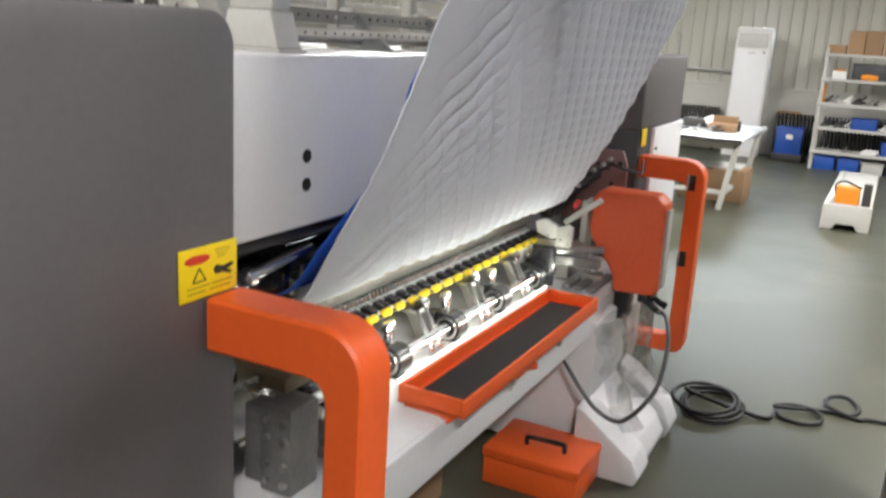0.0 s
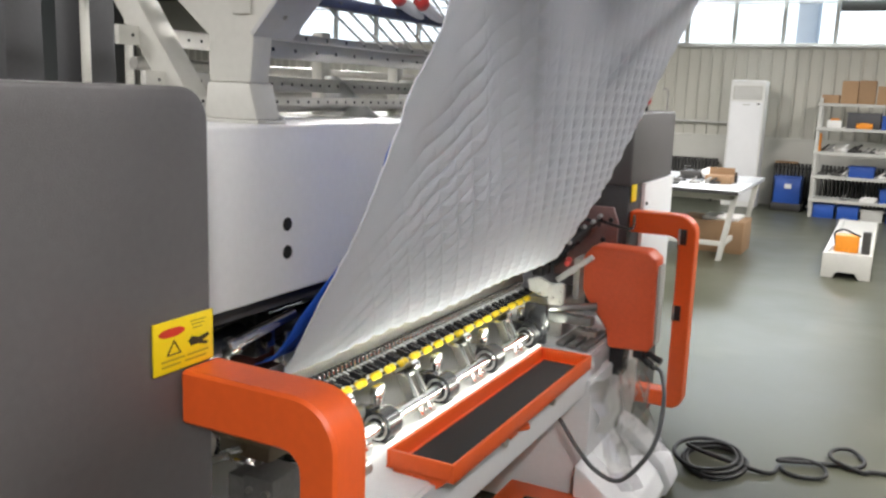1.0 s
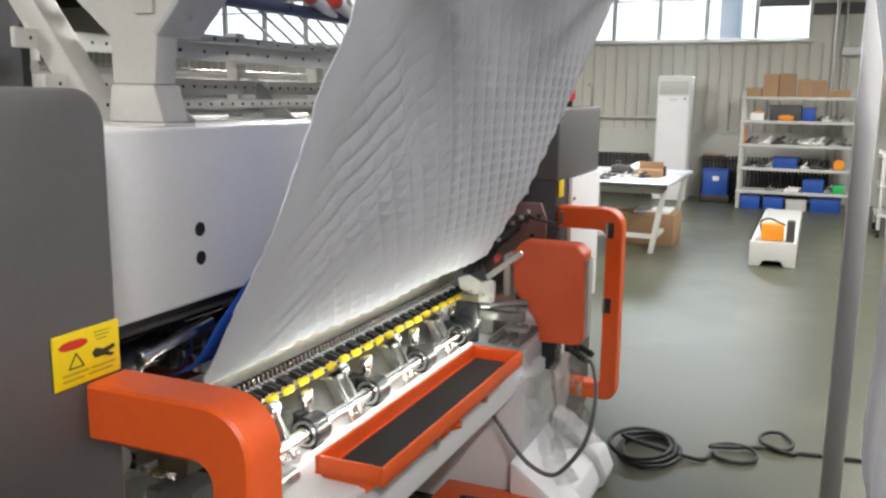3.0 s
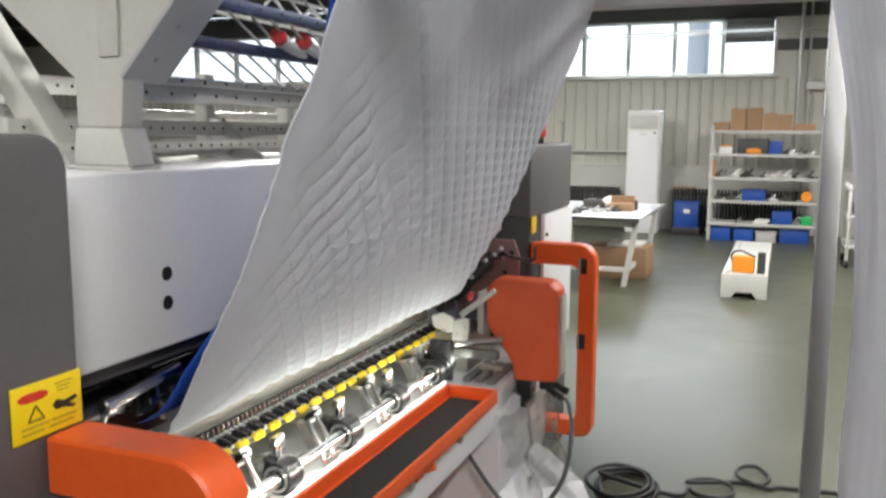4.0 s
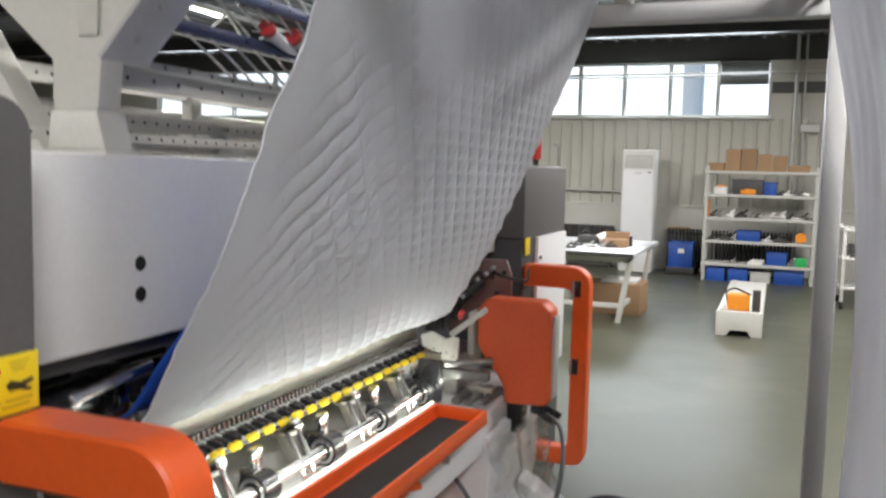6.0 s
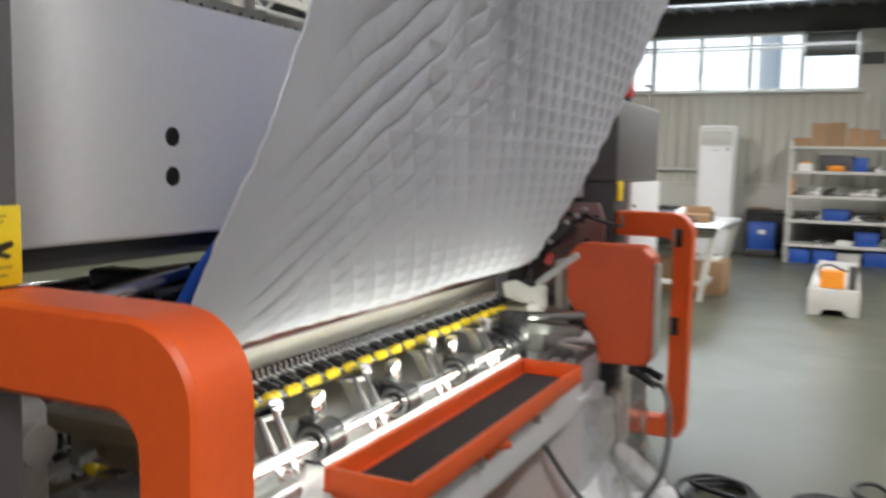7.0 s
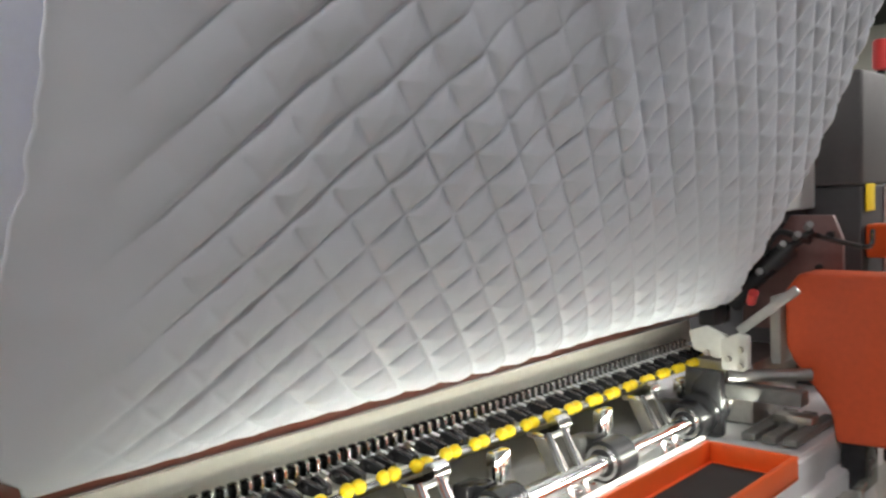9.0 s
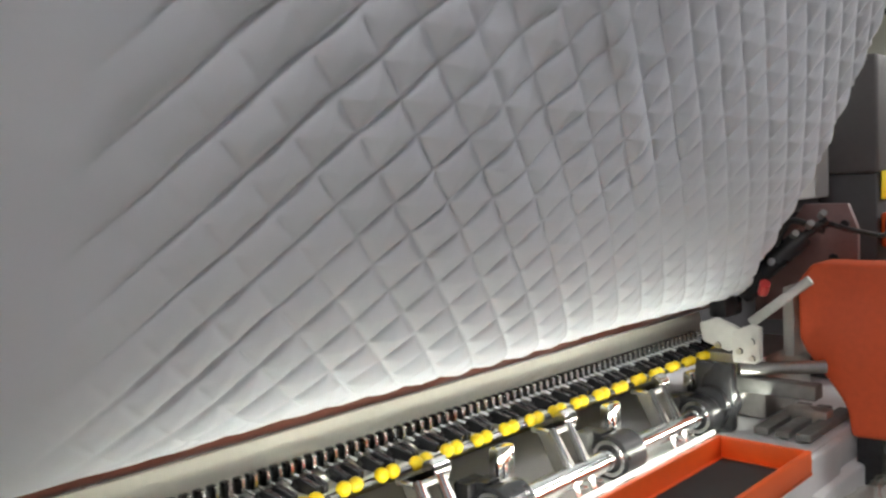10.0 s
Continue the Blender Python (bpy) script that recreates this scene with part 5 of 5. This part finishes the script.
sb = thing("exit_lamp", (0.95, 15.6, 2.4), "white twin-head emergency lamp on the wall", "lamp")
part("case", box(B(), 0.80, 1.08, 15.55, 15.69, 2.38, 2.50, 0.01), PAPER, sb)
for x in (0.85, 1.03):
    part("head", rod(B(), (x, 15.56, 2.55), (x, 15.62, 2.55), 0.04, 14, bevel=0.006), CREAM, sb)

# work table
tab = thing("work_table", (-1.35, 10.5, 0), "white-topped work table on slanting beige legs", "table")
top = part("tabletop", box(B(), -2.15, -0.86, 9.5, 11.55, 0.745, 0.785, 0.006), TABLETOP, tab, "glossy pale laminate top")
part("edge_band", box(B(), -2.155, -0.855, 9.494, 9.5, 0.745, 0.783), TOOLDARK, top, smooth=0)
for y in (9.75, 11.3):
    for x, xf in ((-0.92, -1.04), (-2.05, -1.95)):
        part("leg", prism(B(), [(x - 0.03, 0.744), (x + 0.03, 0.744), (xf + 0.03, 0), (xf - 0.03, 0)], "y", y, y + 0.05, 0.004), CREAM, tab, "beige painted steel leg")
    part("stretcher", box(B(), -1.95, -1.04, y + 0.005, y + 0.045, 0.16, 0.21, 0.004), CREAM, tab)
    part("apron", box(B(), -2.04, -0.93, y, y + 0.04, 0.66, 0.744, 0.004), CREAM, tab)
part("side_rail", box(B(), -1.03, -0.99, 9.8, 11.3, 0.16, 0.21, 0.004), CREAM, tab)
solid("storage_carton", box(B(), -1.60, -0.88, 10.3, 10.9, 0, 0.36, 0.008), CARD, (-1.2, 10.6, 0), "large brown cardboard carton under the table", "box")
solid("folded_sheet", box(B(), -1.35, -0.95, 10.35, 10.8, 0.362, 0.40, 0.012), PAPER, (-1.1, 10.6, 0.362), "folded white sheet on a carton", "sheet")
b = box(B(), -1.70, -1.46, 10.6, 10.85, 0.785, 0.88, 0.02)
tube(b, [(-1.7, 10.7, 0.86), (-1.62, 10.68, 0.93), (-1.5, 10.7, 0.87)], 0.012)
solid("black_device", b, TOOLDARK, (-1.58, 10.7, 0.785), "black bag-like tool case on the table", "case")
b = B()
t = bmesh.new()
bmesh.ops.create_icosphere(t, subdivisions=3, radius=0.12)
for v in t.verts:
    v.co = v.co * (1 + 0.45 * noise.noise(v.co * 11)) + Vector((0, 0, 0.05))
    v.co.z = max(0, v.co.z) * 0.8
t.transform(Matrix.Translation((-1.36, 10.75, 0.785)))
solid("plastic_bag", join(b, t), PAPER, (-1.36, 10.75, 0.785), "crumpled white plastic bag on the table", "bag", smooth=180)
c = thing("open_carton", (-1.18, 10.6, 0.785), "small open cardboard box on the table", "box")
part("body", box(B(), -1.34, -1.06, 10.25, 10.5, 0.785, 0.87, 0.005), CARD, c)
part("flap", box(B(), -1.34, -1.06, 10.50, 10.505, 0.80, 0.95, 0.002), CARD, c)
part("content", box(B(), -1.10, -1.04, 10.52, 10.6, 0.785, 0.90, 0.006), TOOLDARK, c)
for k in range(9):
    x, y = -1.75 + 0.62 * rnd.random(), 9.8 + 0.9 * rnd.random()
    tool(x, y, 0.785, rnd.choice([TOOLDARK, PAPER, TOOLDARK, STEEL]), 0.8)
solid("tape_roll", ring(B(), (-1.72, 9.9, 0.83), (0.4, 1, 0), 0.03, 0.02, 0.04), PAPER, (-1.72, 9.9, 0.785), "roll of white tape standing on the table", "tape")
solid("paper_sheet", box(B(), -1.28, -1.08, 9.8, 10.05, 0.785, 0.789), PAPER, (-1.2, 9.9, 0.785), "white paper sheet on the table", "paper", smooth=0)

# low white channel on the floor with an orange charger on it
ch = thing("low_bench", (0.22, 11, 0), "low white painted steel bench with cut-out feet", "bench")
b = prism(B(), [(-0.005, 0), (0.10, 0), (0.14, 0.06), (0.30, 0.06), (0.34, 0), (0.445, 0), (0.445, 0.25), (-0.005, 0.25)], "y", 9.56, 9.60, 0.004)
part("end_foot", b, CREAM, ch)
b = prism(B(), [(-0.005, 0), (0.10, 0), (0.14, 0.06), (0.30, 0.06), (0.34, 0), (0.445, 0), (0.445, 0.25), (-0.005, 0.25)], "y", 12.4, 12.44, 0.004)
part("end_foot", b, CREAM, ch)
b = box(B(), 0.0, 0.44, 9.60, 12.4, 0.23, 0.25, 0.003)
box(b, 0.0, 0.02, 9.60, 12.4, 0.04, 0.23)
box(b, 0.42, 0.44, 9.60, 12.4, 0.04, 0.23)
part("channel", b, CREAM, ch)
part("rail", box(B(), 0.03, 0.07, 9.62, 12.38, 0.25, 0.265, 0.003), RACK, ch)
oc = thing("orange_charger", (0.2, 9.8, 0.25), "orange plastic tool case with a dark cable on top", "case")
part("body", box(B(), 0.09, 0.31, 9.66, 9.86, 0.251, 0.42, 0.015), AMBER, oc)
b = tube(B(), [(0.10, 9.67, 0.33), (0.08, 9.72, 0.43), (0.16, 9.74, 0.47), (0.26, 9.70, 0.44), (0.32, 9.68, 0.42)], 0.01)
part("cord", b, CABLE, oc)
solid("black_block", box(B(), 0.335, 0.415, 9.64, 9.74, 0.251, 0.47, 0.01), TOOLDARK, (0.37, 9.7, 0.251), "black upright battery pack on the bench", "battery")

# rack with castors beyond the post
rk = thing("parts_trolley", (1.75, 12.6, 0), "grey two-tier parts trolley with small castors", "trolley")
for z in (0.25, 0.62, 0.98):
    part("tier", box(B(), 1.30, 2.2, 12.2, 13.0, z, z + 0.03, 0.004), RACK, rk)
for x in (1.31, 2.15):
    for y in (12.21, 12.95):
        part("leg", box(B(), x, x + 0.04, y, y + 0.04, 0.09, 1.05, 0.003), RACK, rk)
        part("castor", rod(B(), (x + 0.0, y + 0.02, 0.045), (x + 0.04, y + 0.02, 0.045), 0.045, 14), RUBBER, rk)
part("content", box(B(), 1.40, 2.05, 12.3, 12.8, 0.65, 0.80, 0.02), TOOLDARK, rk)
